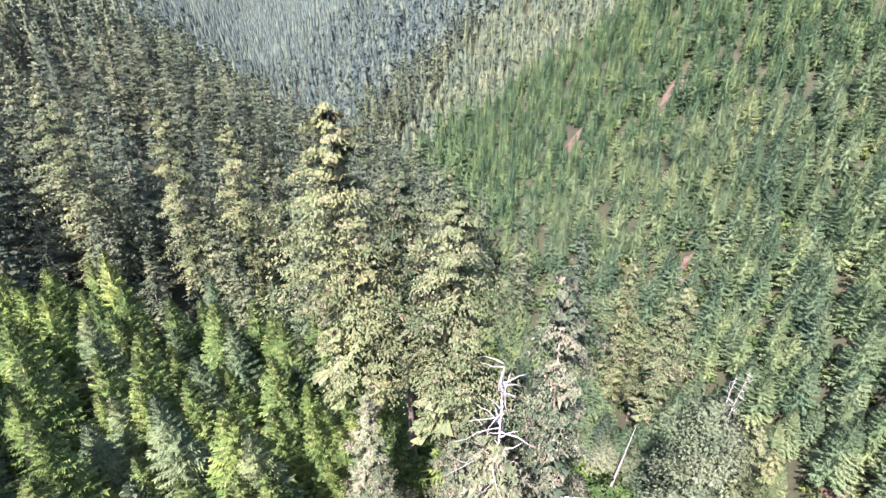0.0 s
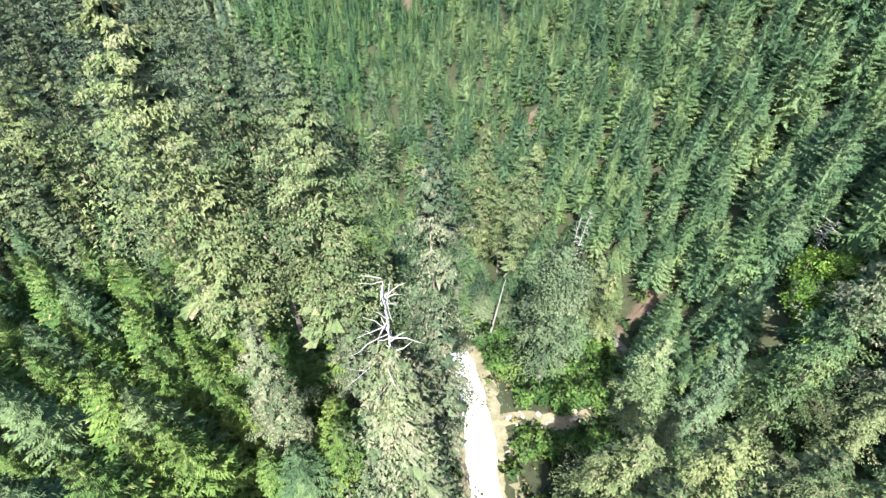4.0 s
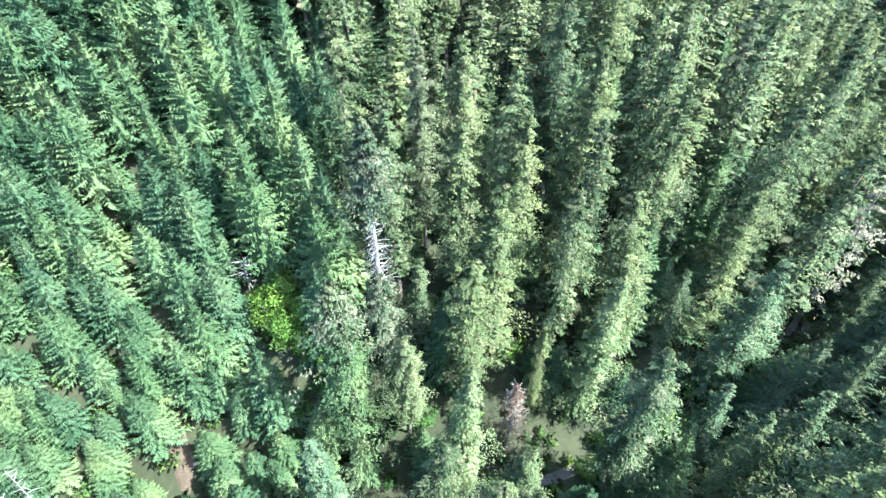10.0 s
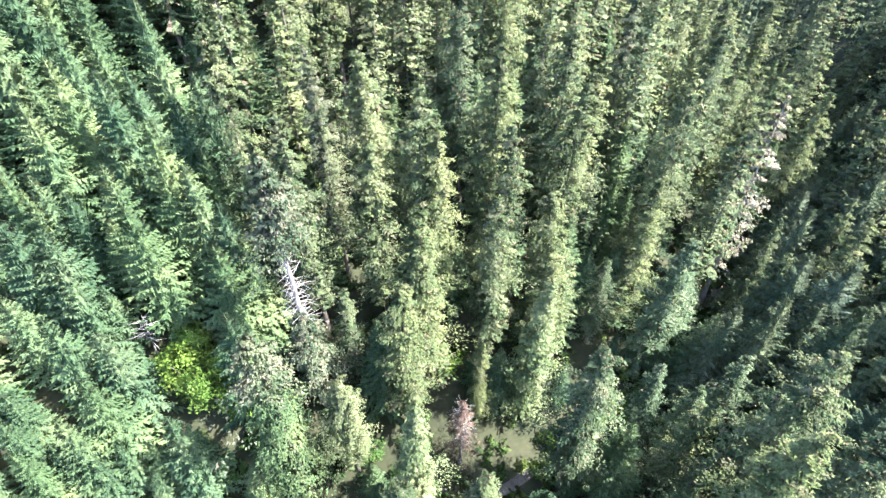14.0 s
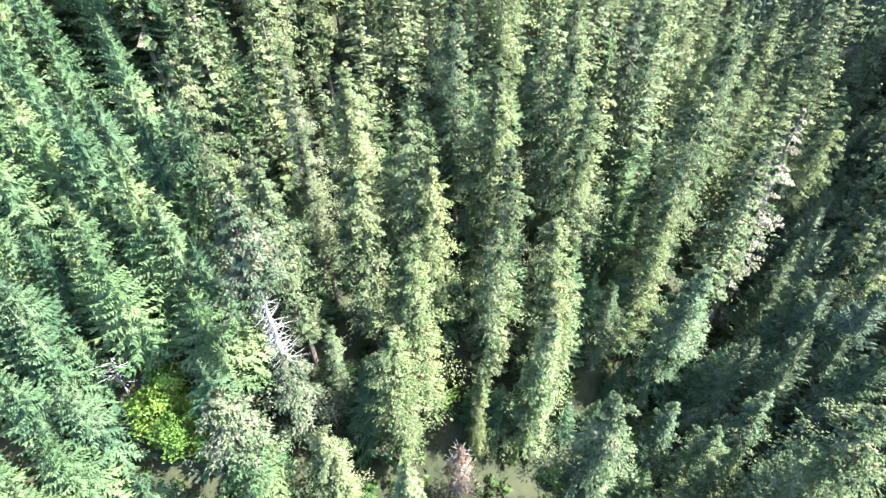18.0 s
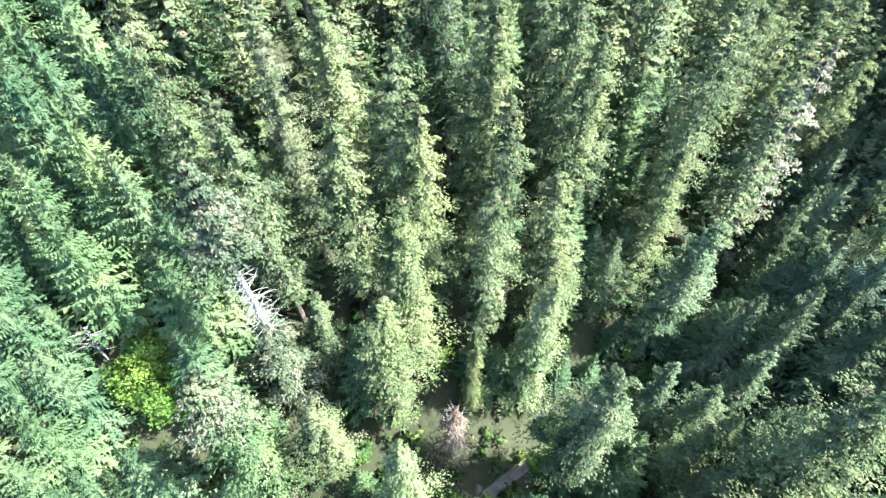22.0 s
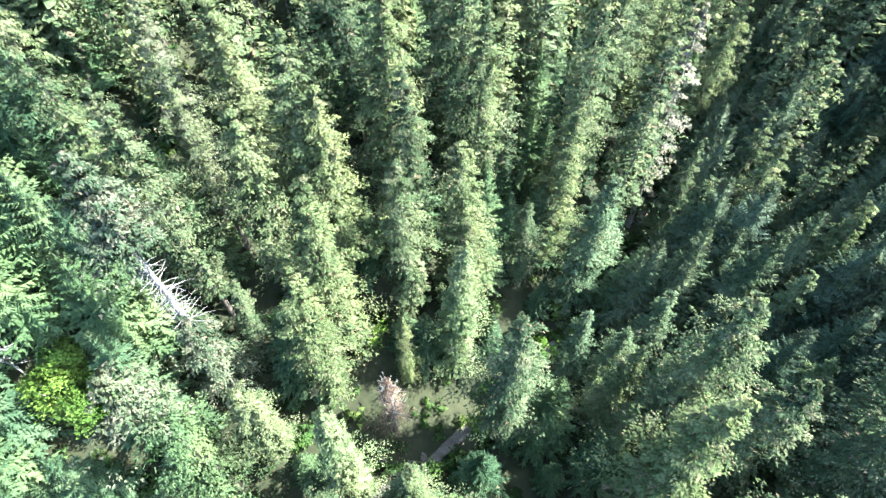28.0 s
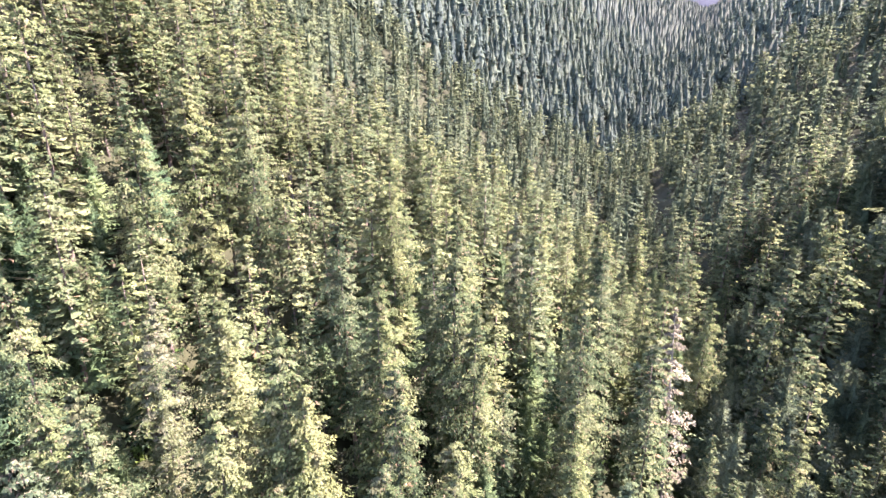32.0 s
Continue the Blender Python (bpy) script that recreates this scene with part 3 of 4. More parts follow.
OLD = [old_meshes(100, 7, 4.8, "fir"), old_meshes(101, 9, 5.3, "fir"), old_meshes(102, 3, 5.2, "cedar"), old_meshes(103, 11, 4.5, "fir"),
       old_meshes(104, 4, 5.5, "cedar"), old_meshes(105, 8, 5.0, "fir", gap=0.3), old_meshes(106, 7, 4.3, "fir")]
LIGHT = [old_meshes(120, 3, 5.3, "cedar", NEEDLE_LIGHT), old_meshes(121, 4, 5.6, "cedar", NEEDLE_LIGHT)]
HIGH = [old_meshes(110, 19, 5.0, "fir", fine=True), old_meshes(111, 21, 4.5, "fir", fine=True)]
PALE = [old_meshes(115, 9, 4.4, "fir", NEEDLE_PALE, fine=True), old_meshes(116, 14, 2.8, "fir", NEEDLE_PALE, gap=0.4, fine=True), old_meshes(117, 4, 4.3, "cedar", NEEDLE_PALE, fine=True)]
YOUNG = []
for k in range(9):
    r = np.random.default_rng(200 + k)
    mat = NEEDLE_BLUE if k == 5 else NEEDLE_SUNNY if k > 5 else NEEDLE_YOUNG
    w = 2.9 + 0.25 * (k % 3)
    c = merge(fronds(r, 12.0, 0.5, w, 30, 11, 6, twig=0.22), core(r, 11.4, 0.4, w * 0.5, 8, 9), leader(12.2, 1.2, 0.08))
    YOUNG.append((tri_mesh("trunk", *stem(r, 11.7, 0.14, 6), [BARK], smooth=True), tri_mesh("crown", *c, [mat])))


def plant(meshes, x, y, top, wide=1.0, label="", category="tree", group="", lean=(0, 0), turn=0.0, full=40.0, name="old_fir"):
    """One tree whose tip stands at the height top."""
    g = float(height(x, y))
    s = (top - g) / full
    ob = tree(name, [("trunk", meshes[0], ""), ("crown", meshes[1], "")], (x, y, g), label, category, group)
    ob.matrix_basis = pose(x, y, g, lean[0], lean[1], turn) @ Matrix.Diagonal((s * wide, s * wide, s, 1))
    HERO.append((x, y))
    return ob


# trees that stand out: meshes, x, y, tip, breadth
STANDING = [
    (HIGH[0], -9.0, 40, -7.0, 1.0), (HIGH[1], -4.6, 44, -14, 1.1), (HIGH[0], -0.3, 40, -14.6, 1.1),
    (PALE[0], 9.6, 29.4, -16.8, 0.8), (PALE[2], -7.9, 33, -31, 1.35), (PALE[2], 0.5, 38.3, -34.5, 1.2), (OLD[0], -38, 81, -17, 1.0), (OLD[3], -47, 78, -13.4, 0.9), (OLD[5], -62, 75, -9, 1.0), (OLD[1], -33, 92, -26, 1.0),
    (LIGHT[0], 44.4, 24.8, -44.8, 1.3), (LIGHT[1], 37.2, 28.4, -44.9, 1.4), (LIGHT[0], 48.5, 7.5, -38, 0.95), (OLD[1], 72.3, -2, -22, 1.0),
    (OLD[0], 65.9, -8.5, -28.2, 1.0), (PALE[0], 81, 10.4, -16, 0.85), (PALE[1], 89.5, 11, -17, 1.1), (OLD[3], 76.7, -23.7, -20.3, 0.95), (OLD[5], 70.2, -11.6, -22, 0.9),
    (OLD[0], 83.1, 21.1, -11.7, 0.9), (OLD[6], 73.2, -0.7, -17, 1.0), (OLD[4], 75.7, -10.7, -15, 0.9), (OLD[1], 79.8, -22.5, -14.5, 0.95),
    (OLD[0], 74.4, -39, -22.8, 0.95), (OLD[5], 87.3, -56, -19.5, 0.95), (LIGHT[1], 61.4, -35.3, -38, 1.25), (LIGHT[0], 58.6, -12, -36, 1.05),
    (OLD[3], 80.6, -74.6, -30, 0.9), (OLD[2], 62.4, -65, -37, 0.9), (OLD[6], 73, 15, -18, 0.9), (OLD[4], 64.5, 2, -27, 1.2), (OLD[2], 59, -4.5, -46, 0.8),
    (OLD[1], 91, -11.7, -11, 0.9), (OLD[6], 95.2, -32, -11.3, 0.9), (PALE[1], 98, -45, -14, 0.9), (OLD[3], 100.9, -66.9, -20, 0.9), (OLD[6], 92.5, -65.6, -25, 0.9),
    (OLD[3], 85.5, -65, -34, 0.9), (OLD[2], 80.8, -81.5, -37, 0.9), (OLD[5], 76.2, -96, -28, 1.0), (OLD[2], 69, -73, -42, 1.1), (OLD[0], 115, -3, 8.5, 0.9),
    (OLD[5], 114, 4.2, 9.3, 0.9), (OLD[1], 109, 12, 4.5, 0.95), (OLD[0], 105, -24, -3.7, 0.95), (LIGHT[0], 41, -49, -41, 1.2), (LIGHT[1], 31.5, -41.5, -41, 1.3),
    (LIGHT[0], 47.4, -38, -47.5, 1.3), (OLD[2], 63.5, -54.7, -40, 0.85), (OLD[0], 55.7, -60, -36.5, 1.0), (OLD[4], 42.5, -56, -35, 1.1), (LIGHT[1], 47, -30.6, -50, 1.4),
    (LIGHT[0], 50, -26.8, -48.7, 1.2), (OLD[4], 92, -54, -42, 1.2),
]
for i, (me, x, y, top, wide) in enumerate(STANDING):
    pale = any(me is q for q in PALE)
    plant(me, x, y, top, wide, "tall old fir with pale lichen hanging from thin branches" if pale else "tall old fir with a ragged grey-green crown", "tree", "old firs by the creek", ((i * 37 % 7 - 3) * 0.5, (i * 53 % 7 - 3) * 0.5), i * 77 % 360)


r = np.random.default_rng(66)
WHITE = (tri_mesh("trunk", *stem(r, 39.5, 0.42, 8, 0.01), [SNAG], smooth=True),
         tri_mesh("crown", *merge(plumes(r, 40, 9, 3.3, 58, 6, 24, "fir", 0.36, 0.45, 0.45, slim=0.27, gap=0.3, drape=0.4), leader(40, 2, 0.2)), [NEEDLE_WHITE]))
plant(WHITE, 71.8, -57.5, -26.5, 1.05, "slender old fir with whitish lichen standing over shaded trees", "tree", "old firs by the creek", (6.5, 2.5), 40)


def dead_limbs(rng, z0, z1, count, reach, radius=0.07, rise=0.2):
    """Bare crooked branches round a stem."""
    pieces = []
    for k in range(count):
        z = z0 + (z1 - z0) * (k + rng.random()) / count
        a = rng.random() * 6.283
        L = reach * (0.5 + 0.6 * rng.random()) * (1.15 - 0.6 * (z - z0) / (z1 - z0))
        pts, p, way = [], np.array((0, 0, z)), np.array((math.cos(a), math.sin(a), rise + rng.normal(0, 0.25)))
        for _ in range(5):
            pts.append(p.copy())
            p = p + way * L / 4
            way = way + rng.normal(0, 0.22, 3) + (0, 0, -0.06)
        pieces.append(tube(pts, radius * np.array((1, 0.8, 0.6, 0.4, 0.15)), 3))
    return pieces


def branches(pieces, mat):
    """Each bare branch as a part of its own."""
    return [("branch", tri_mesh("branch", *q, [mat]), "") for q in pieces]


def snag(name, x, y, tall, radius, limbs, reach, label, lean=(0, 0), seed=1, from_=0.25, mat=None, category="dead tree"):
    r = np.random.default_rng(seed)
    g = float(height(x, y))
    parts_ = [("trunk", tri_mesh("trunk", *stem(r, tall, radius, 7, 0.006), [mat or SNAG], smooth=True), "")]
    if limbs:
        parts_.extend(branches(dead_limbs(r, tall * from_, tall * 0.97, limbs, reach), mat or SNAG))
    HERO.append((x, y))
    return tree(name, parts_, (x, y, g), label, category, "", 0, lean)


# pale tree with a bleached dead middle
r = np.random.default_rng(61)
g = float(height(64, 17.2))
H = -18.5 - g
HERO.append((64, 17.2))
tree("half_dead_fir", [
    ("trunk", tri_mesh("trunk", *stem(r, H * 0.98, 0.6, 8, 0.01), [SNAG], smooth=True), "bleached grey trunk"),
    ("top_crown", tri_mesh("top_crown", *merge(plumes(r, H, H - 9.5, 3.9, 60, 6, 20, "cedar", 0.36, hang=0.4, slim=0.27, drape=0.4), fronds(r, H, H - 9, 2.2, 16, 6, 2)), [NEEDLE_PALE]), "pale lichen-covered top"),
    *branches(dead_limbs(r, H - 22, H - 8, 170, 2.3, 0.055, 0.1), SNAG),
    ("lower_crown", tri_mesh("lower_crown", *plumes(r, H - 20.5, 5, 4.4, 104, 7, 20, "cedar", 0.36, slim=0.27), [NEEDLE_PALE]), "grey-green lower crown")],
    (64, 17.2, g), "old fir with pale top and bleached dead branches midway", "tree", "", 0, (0, 1))
# knob-topped tree: dense crown with a flat dead head
r = np.random.default_rng(62)
g = float(height(55.2, 21.5))
H = -32.5 - g
HERO.append((55.2, 21.5))
tree("knob_topped_fir", [
    ("trunk", tri_mesh("trunk", *stem(r, H * 0.97, 0.6, 8, 0.01), [BARK], smooth=True), ""),
    ("lower_crown", tri_mesh("lower_crown", *plumes(r, H - 1.5, 4, 4.8, 116, 7, 20, "cedar", 0.36, slim=0.27), [NEEDLE_YOUNG]), "dense green crown"),
    ("top_crown", tri_mesh("top_crown", *plumes(r, H + 0.4, H - 6.5, 4.7, 44, 6, 18, "cedar", 0.38, hang=0.35, slim=0.27, drape=0.5, gap=0.35), [NEEDLE_PALE]), "pale flat dead-looking top")],
    (55.2, 21.5, g), "broad old fir, flattened pale top over dense green", "tree")
# white spar over a drooping crown beside the road
r = np.random.default_rng(63)
g = float(height(2.6, 18.5))
H = -14.5 - g
HERO.append((2.6, 18.5))
tree("spike_topped_fir", [
    ("trunk", tri_mesh("trunk", *stem(r, H - 1, 0.34, 8, 0.002), [SNAG], smooth=True), "bleached trunk and spike"),
    *branches(dead_limbs(r, H - 9, H - 0.6, 36, 2.2, 0.06, 0.2), SNAG),
    ("crown", tri_mesh("crown", *merge(plumes(r, H - 5.5, 6, 7.6, 170, 7, 20, "cedar", 0.36, hang=0.5, slim=0.26, drape=0.55), fronds(r, H - 6, 6, 4.5, 30, 8, 2, 0.7, (-20, 10), 0.2, 0.4)), [NEEDLE_PALE]), "drooping pale green crown")],
    (2.6, 18.5, g), "old fir with a bleached bare spike above a drooping crown", "tree")
# grey round-headed pine in the clearing
r = np.random.default_rng(64)
g = float(height(27.5, 38))
H = -36 - g
HERO.append((27.5, 38))
tree("grey_pine", [
    ("trunk", tri_mesh("trunk", *stem(r, H * 0.95, 0.4, 8, 0.02), [BARK], smooth=True), ""),
    ("crown", tri_mesh("crown", *merge(plumes(r, H, H - 21, 4.6, 140, 6, 20, "cedar", 0.36, hang=0.1, slim=0.27, drape=0.1), leaf_ball(r, 120, 60, 3.6, H + 0.3, H - 12, 0.32)), [NEEDLE_BLUE]), "")],
    (27.5, 38, g), "round-headed grey-green pine standing over the road clearing", "tree")
snag("dead_snag", 44, 59.4, 19, 0.19, 40, 1.7, "thin bleached dead tree with short bare branches", (2, 1), 71)
snag("dead_snag", 45.4, 60.2, 18, 0.17, 36, 1.6, "thin bleached dead tree with short bare branches", (-1, 7), 72)
snag("dead_pole", 24.0, 49.5, 15.5, 0.24, 0, 0.8, "leaning pale dead pole beside the road", (4, 5), 73, 0.6)
snag("broken_trunk", 53.5, -58, 21, 0.55, 9, 1.8, "broken bleached trunk standing in the shaded trees", (0, -3), 74, 0.7)
snag("dead_snag", 71.5, 37.5, 8, 0.12, 40, 2.4, "grey dead tree with fans of bare branches", (5, 3), 75, 0.4)
snag("fallen_dead_fir", 44.5, -44, 13, 0.2, 40, 2.2, "dead fir leaning over with grey bare branches", (-25, 40), 76, 0.3, BARK)
# reddish dead tree
r = np.random.default_rng(65)
g = float(height(54, -0.3))
H = -51 - g
HERO.append((54, -0.3))
tree("dead_red_fir", [
    ("trunk", tri_mesh("trunk", *stem(r, H, 0.28, 7, 0.004), [SNAG], smooth=True), ""),
    *branches(dead_limbs(r, H * 0.35, H * 0.98, 110, 2.6, 0.045, 0.35), SNAG),
    ("crown", tri_mesh("crown", *plumes(r, H, 3, 3.2, 70, 5, 10, "cedar", 0.32, hang=0.4, slim=0.2, drape=0.5, gap=0.4), [DEAD_RED]), "dry reddish needles")],
    (54, -0.3, g), "dead fir with dry pinkish-brown needles and bare twigs", "dead tree")



def vigour(x, y):
    """How tall the planted trees have grown: lowest on the open slope above the road, tallest towards the creek and west of the road."""
    east = np.clip(0.86 + (x - 0.75 * y - 10) / 80, 0.86, 1.5)
    return np.where(x < 8, 1.4, east)


def small_stand(x0, x1, y0, y1, rng):
    p = grid(4.0, x0, x1, y0, y1, rng)
    return p[(zone(p[:, 0], p[:, 1]) == 1) & (vigour(p[:, 0], p[:, 1]) < 1.12)]


def large_stand(x0, x1, y0, y1, rng):
    p = grid(4.9, x0, x1, y0, y1, rng)
    return p[(zone(p[:, 0], p[:, 1]) == 1) & (vigour(p[:, 0], p[:, 1]) >= 1.12)]


rng = np.random.default_rng(11)
olds = grid(8.4, -120, 150, -120, 190, rng)
olds = olds[zone(olds[:, 0], olds[:, 1]) == 0]
olds = olds[clear_of(olds, 4.6)]
olds = olds[np.hypot((olds[:, 0] - 24) / 17, (olds[:, 1] - 40) / 22) > 1]
olds = olds[np.argsort(np.hypot(*(olds - MID).T))]
near_old, rest_old = olds[:66], olds[66:]
old_models = [tree("old_fir", [("trunk", a, ""), ("crown", b, "")], (0, 0, -500), "tall old fir with a ragged grey-green crown and lichen", "tree", "old firs by the creek") for a, b in OLD]
first = {}
for x, y in near_old:
    k = int(rng.integers(0, len(OLD)))
    s = 0.42 + 0.5 * rng.random()
    m = pose(x, y, float(height(x, y)), rng.normal(0, 1.5), rng.normal(0, 1.5), rng.random() * 360) @ Matrix.Diagonal((s * 1.2, s * 1.2, s, 1))
    if k in first:
        ob = copy_thing(old_models[k], pose(0, 0, 0))
    else:
        ob = first[k] = old_models[k]
    ob.matrix_basis = m

youngs = np.concatenate([small_stand(-60, 130, -60, 150, rng), large_stand(-60, 130, -60, 150, rng)])
youngs = youngs[clear_of(youngs, 2.5) & (np.hypot(youngs[:, 0] - 66.5, youngs[:, 1] - 31.5) > 6.0)]
youngs = youngs[np.argsort(np.hypot(*(youngs - np.array((4, 40))).T))]
near_young, rest_young = youngs[:250], youngs[250:]
young_models = [tree("young_fir", [("trunk", a, ""), ("crown", b, "")], (0, 0, -500), "young plantation fir with dense bright green needles" if k < 5 else "young plantation fir with blue-green needles" if k == 5 else "young roadside fir with yellow-green needles in the sun", "tree", "planted young firs") for k, (a, b) in enumerate(YOUNG)]
first = {}
for x, y in near_young:
    k = int(rng.integers(0, 5)) if rng.random() < 0.95 else 5
    if x < 6 and rng.random() < 0.8:
        k = int(rng.integers(6, 9))
    s = float(vigour(x, y)) * (0.68 + 0.56 * rng.random())
    m = pose(x, y, float(height(x, y)), rng.normal(0, 1), rng.normal(0, 1), rng.random() * 360) @ Matrix.Diagonal((s, s, s, 1))
    if k in first:
        ob = copy_thing(young_models[k], pose(0, 0, 0))
    else:
        ob = first[k] = young_models[k]
    ob.matrix_basis = m

# ---- the forest beyond ----
r = np.random.default_rng(300)
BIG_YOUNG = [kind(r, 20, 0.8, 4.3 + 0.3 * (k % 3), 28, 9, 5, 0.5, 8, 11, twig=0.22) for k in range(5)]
MID_YOUNG = [kind(r, 12, 0.4, 2.9 + 0.25 * (k % 3), 25, 9, 5, 0.5, 7, 9, twig=0.22) for k in range(7)]


def mid_old(r, low, wide):
    c = merge(plumes(r, 36, low, wide, 64, 5, 8, "fir", 0.44, slim=0.33), fronds(r, 35, low, wide * 0.66, 26, 5, 1, 0.7, (-14, 30), 0.25, 0.3, 0.34), leader(36, 2, 0.15))
    t = stem(r, 34, 0.32, 4, parts=4)
    v, f = merge(c, t)
    return v, f, np.r_[np.zeros(len(c[1]), int), np.ones(len(t[1]), int)]


def far_old(r, low, wide):
    v, f = merge(plumes(r, 34, low, wide, 44, 3, 4, "fir", 0.95, slim=0.4), core(r, 32.5, low, wide * 0.4, 6, 6), leader(34, 2, 0.2))
    return v, f, np.zeros(len(f), int)


MID_OLD = [mid_old(r, lo, wd) for lo, wd in ((6, 4.4), (9, 3.9), (4, 4.9), (13, 3.6), (7, 3.6), (5, 4.2), (10, 4.6), (3, 4.0))]
SLOPE_TREE = [kind(r, 12, 0.3, 2.4 + 0.25 * (k % 3), 16, 8, 2, 0.45, 6, 6, rise=(0, 42), twig=0.34) for k in range(6)]
FAR_TREE = [kind(r, 22, 1, 4.6 + 0.4 * (k % 3), 7, 5, 0, 0.7, 6, 3, rise=(-26, 12)) for k in range(7)]
FAR_OLD = [far_old(r, lo, wd) for lo, wd in ((4, 5.0), (6, 4.2), (3, 4.6), (7, 3.8), (5, 4.4))]
def dot(r):
    v, f = core(r, 26, 0, 5.0, 4, 1, 0.9, 0.2)
    return v, f, np.zeros(len(f), int)


DOT = [dot(r) for _ in range(6)]


def spots(p, lo, hi, rng):
    return np.c_[stand(p), lo + (hi - lo) * rng.random(len(p))]


def planted(p, rng, base=1.0):
    return np.c_[stand(p), base * vigour(p[:, 0], p[:, 1]) * (0.68 + 0.56 * rng.random(len(p)))]


upper = rest_old[:, 1] > 55
scatter("shaded_old_forest", spots(rest_old[upper], 0.6, 1.1, rng), MID_OLD, [NEEDLE_FAR, BARK], "tall old firs along the lower valley, needles darkened for shade", "forest", rng, 1.3)
rest_old = rest_old[~upper]
scatter("old_forest", spots(rest_old, 0.5, 1.05, rng), MID_OLD, [NEEDLE_OLD, BARK], "dense old conifers with grey-green crowns along the valley", "forest", rng, 1.3)
p = np.concatenate([small_stand(-150, 330, -90, 360, rng), large_stand(-150, 330, -90, 360, rng)])
inner = (p[:, 0] > -60) & (p[:, 0] < 130) & (p[:, 1] > -60) & (p[:, 1] < 150)
p = p[~inner]
seen = (np.hypot(*(p - MID).T) < 340)
p = p[seen]
all_young = np.concatenate([rest_young, p])
dist = np.hypot(*(all_young - MID).T)
sunny = (all_young[:, 0] < 6) & (all_young[:, 1] < 75)
scatter("roadside_young_forest", planted(all_young[(dist < 130) & sunny & ((all_young[:, 0] >= 4) | (all_young[:, 1] >= 5))], rng), MID_YOUNG, [NEEDLE_SUNNY, BARK], "dense young yellow-green firs beside the road", "forest", rng)
scatter("young_forest", planted(all_young[(dist < 130) & ~sunny], rng), MID_YOUNG, [NEEDLE_YOUNG, BARK], "dense young fir plantation on the sunlit slope", "forest", rng)
behind = (all_young[:, 0] < 4) & (all_young[:, 1] < 5)
# takes the dimmed needles too, greyer in place of haze
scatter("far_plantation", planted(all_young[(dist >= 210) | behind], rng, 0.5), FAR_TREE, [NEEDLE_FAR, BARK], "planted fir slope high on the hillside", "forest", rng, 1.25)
scatter("plantation", planted(all_young[(dist >= 130) & (dist < 210) & ~behind], rng), SLOPE_TREE, [NEEDLE_SLOPE, BARK], "planted fir slope further up the hillside", "forest", rng, 1.0, 0.4)
p = np.concatenate([q[(np.hypot(*(q - MID).T) < 165) == near] for near, q in ((True, grid(6.8, -145, 195, -160, 175, rng)), (False, grid(8.3, -330, 700, -640, 640, rng)))])
dist = np.hypot(*(p - MID).T)
z = zone(p[:, 0], p[:, 1])
inner = (p[:, 0] > -120) & (p[:, 0] < 150) & (p[:, 1] > -120) & (p[:, 1] < 190)
ahead = (p[:, 0] > -20 - 0.9 * np.maximum(0, p[:, 1])) | (dist < 120)
ok = ((z == 2) | ((z == 0) & ~inner)) & (dist < 620) & ahead
bearing = np.degrees(np.arctan2(p[:, 0] - MID[0], p[:, 1] - MID[1]))
hidden = (dist > 240) & (bearing > 22) & (bearing < 72) | (bearing > 170)
ok &= ~hidden | (rng.random(len(p)) < 0.25)
scatter("near_slope_forest", spots(p[ok & (dist < 165)], 0.5, 0.95, rng), MID_OLD, [NEEDLE_OLD, BARK], "mixed conifers covering the nearer valley sides", "forest", rng, 1.4, 0.25)
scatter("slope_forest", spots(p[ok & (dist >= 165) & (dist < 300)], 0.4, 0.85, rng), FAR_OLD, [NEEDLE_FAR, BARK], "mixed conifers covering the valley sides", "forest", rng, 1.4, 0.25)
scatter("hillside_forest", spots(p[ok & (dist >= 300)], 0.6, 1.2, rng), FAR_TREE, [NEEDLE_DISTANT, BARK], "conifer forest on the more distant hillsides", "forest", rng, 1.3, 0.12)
p = grid(10.5, -1300, 1700, -1900, 1900, rng)
dist = np.hypot(*(p - MID).T)
ahead = (p[:, 0] > 0 - 0.9 * np.maximum(0, p[:, 1]))
bearing = np.degrees(np.arctan2(p[:, 0] - MID[0], p[:, 1] - MID[1]))
hidden = (bearing > 8) & (bearing < 95) | (bearing > 162)
p = p[(dist >= 610) & (dist < 2100) & ahead & ~hidden & (rng.random(len(p)) < 1.3 - dist / 2600)]
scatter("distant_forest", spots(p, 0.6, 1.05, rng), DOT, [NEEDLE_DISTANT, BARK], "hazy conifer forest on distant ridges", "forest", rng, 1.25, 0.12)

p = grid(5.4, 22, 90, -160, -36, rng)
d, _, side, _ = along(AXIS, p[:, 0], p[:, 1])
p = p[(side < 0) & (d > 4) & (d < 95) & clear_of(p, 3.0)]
# blue needles instead of young ones: their darker tone carries part of the shade
scatter("shaded_slope_forest", spots(p, 0.8, 1.45, rng), BIG_YOUNG, [NEEDLE_BLUE, BARK], "dense firs on the shaded side of the valley, in darker needles", "forest", rng)

# ---- undergrowth ----
SHRUB = []
for k in range(5):
    r = np.random.default_rng(400 + k)
    c = leaf_ball(r, 9, 7, 0.9, 1.6, 0.0, 0.55)
    SHRUB.append((c[0], c[1], np.zeros(len(c[1]), int)))
p = grid(3.0, -45, 112, -85, 112, rng)
d = along(AXIS, p[:, 0], p[:, 1])[0]
rd = np.minimum(along(ROAD, p[:, 0], p[:, 1])[0] - 3.0, along(SPUR, p[:, 0], p[:, 1])[0] - 1.8)
p = p[(d > 0.8) & (rd > 0)]
shade = zone(p[:, 0], p[:, 1]) != 0
p = p[shade | (rng.random(len(p)) < 0.45)]
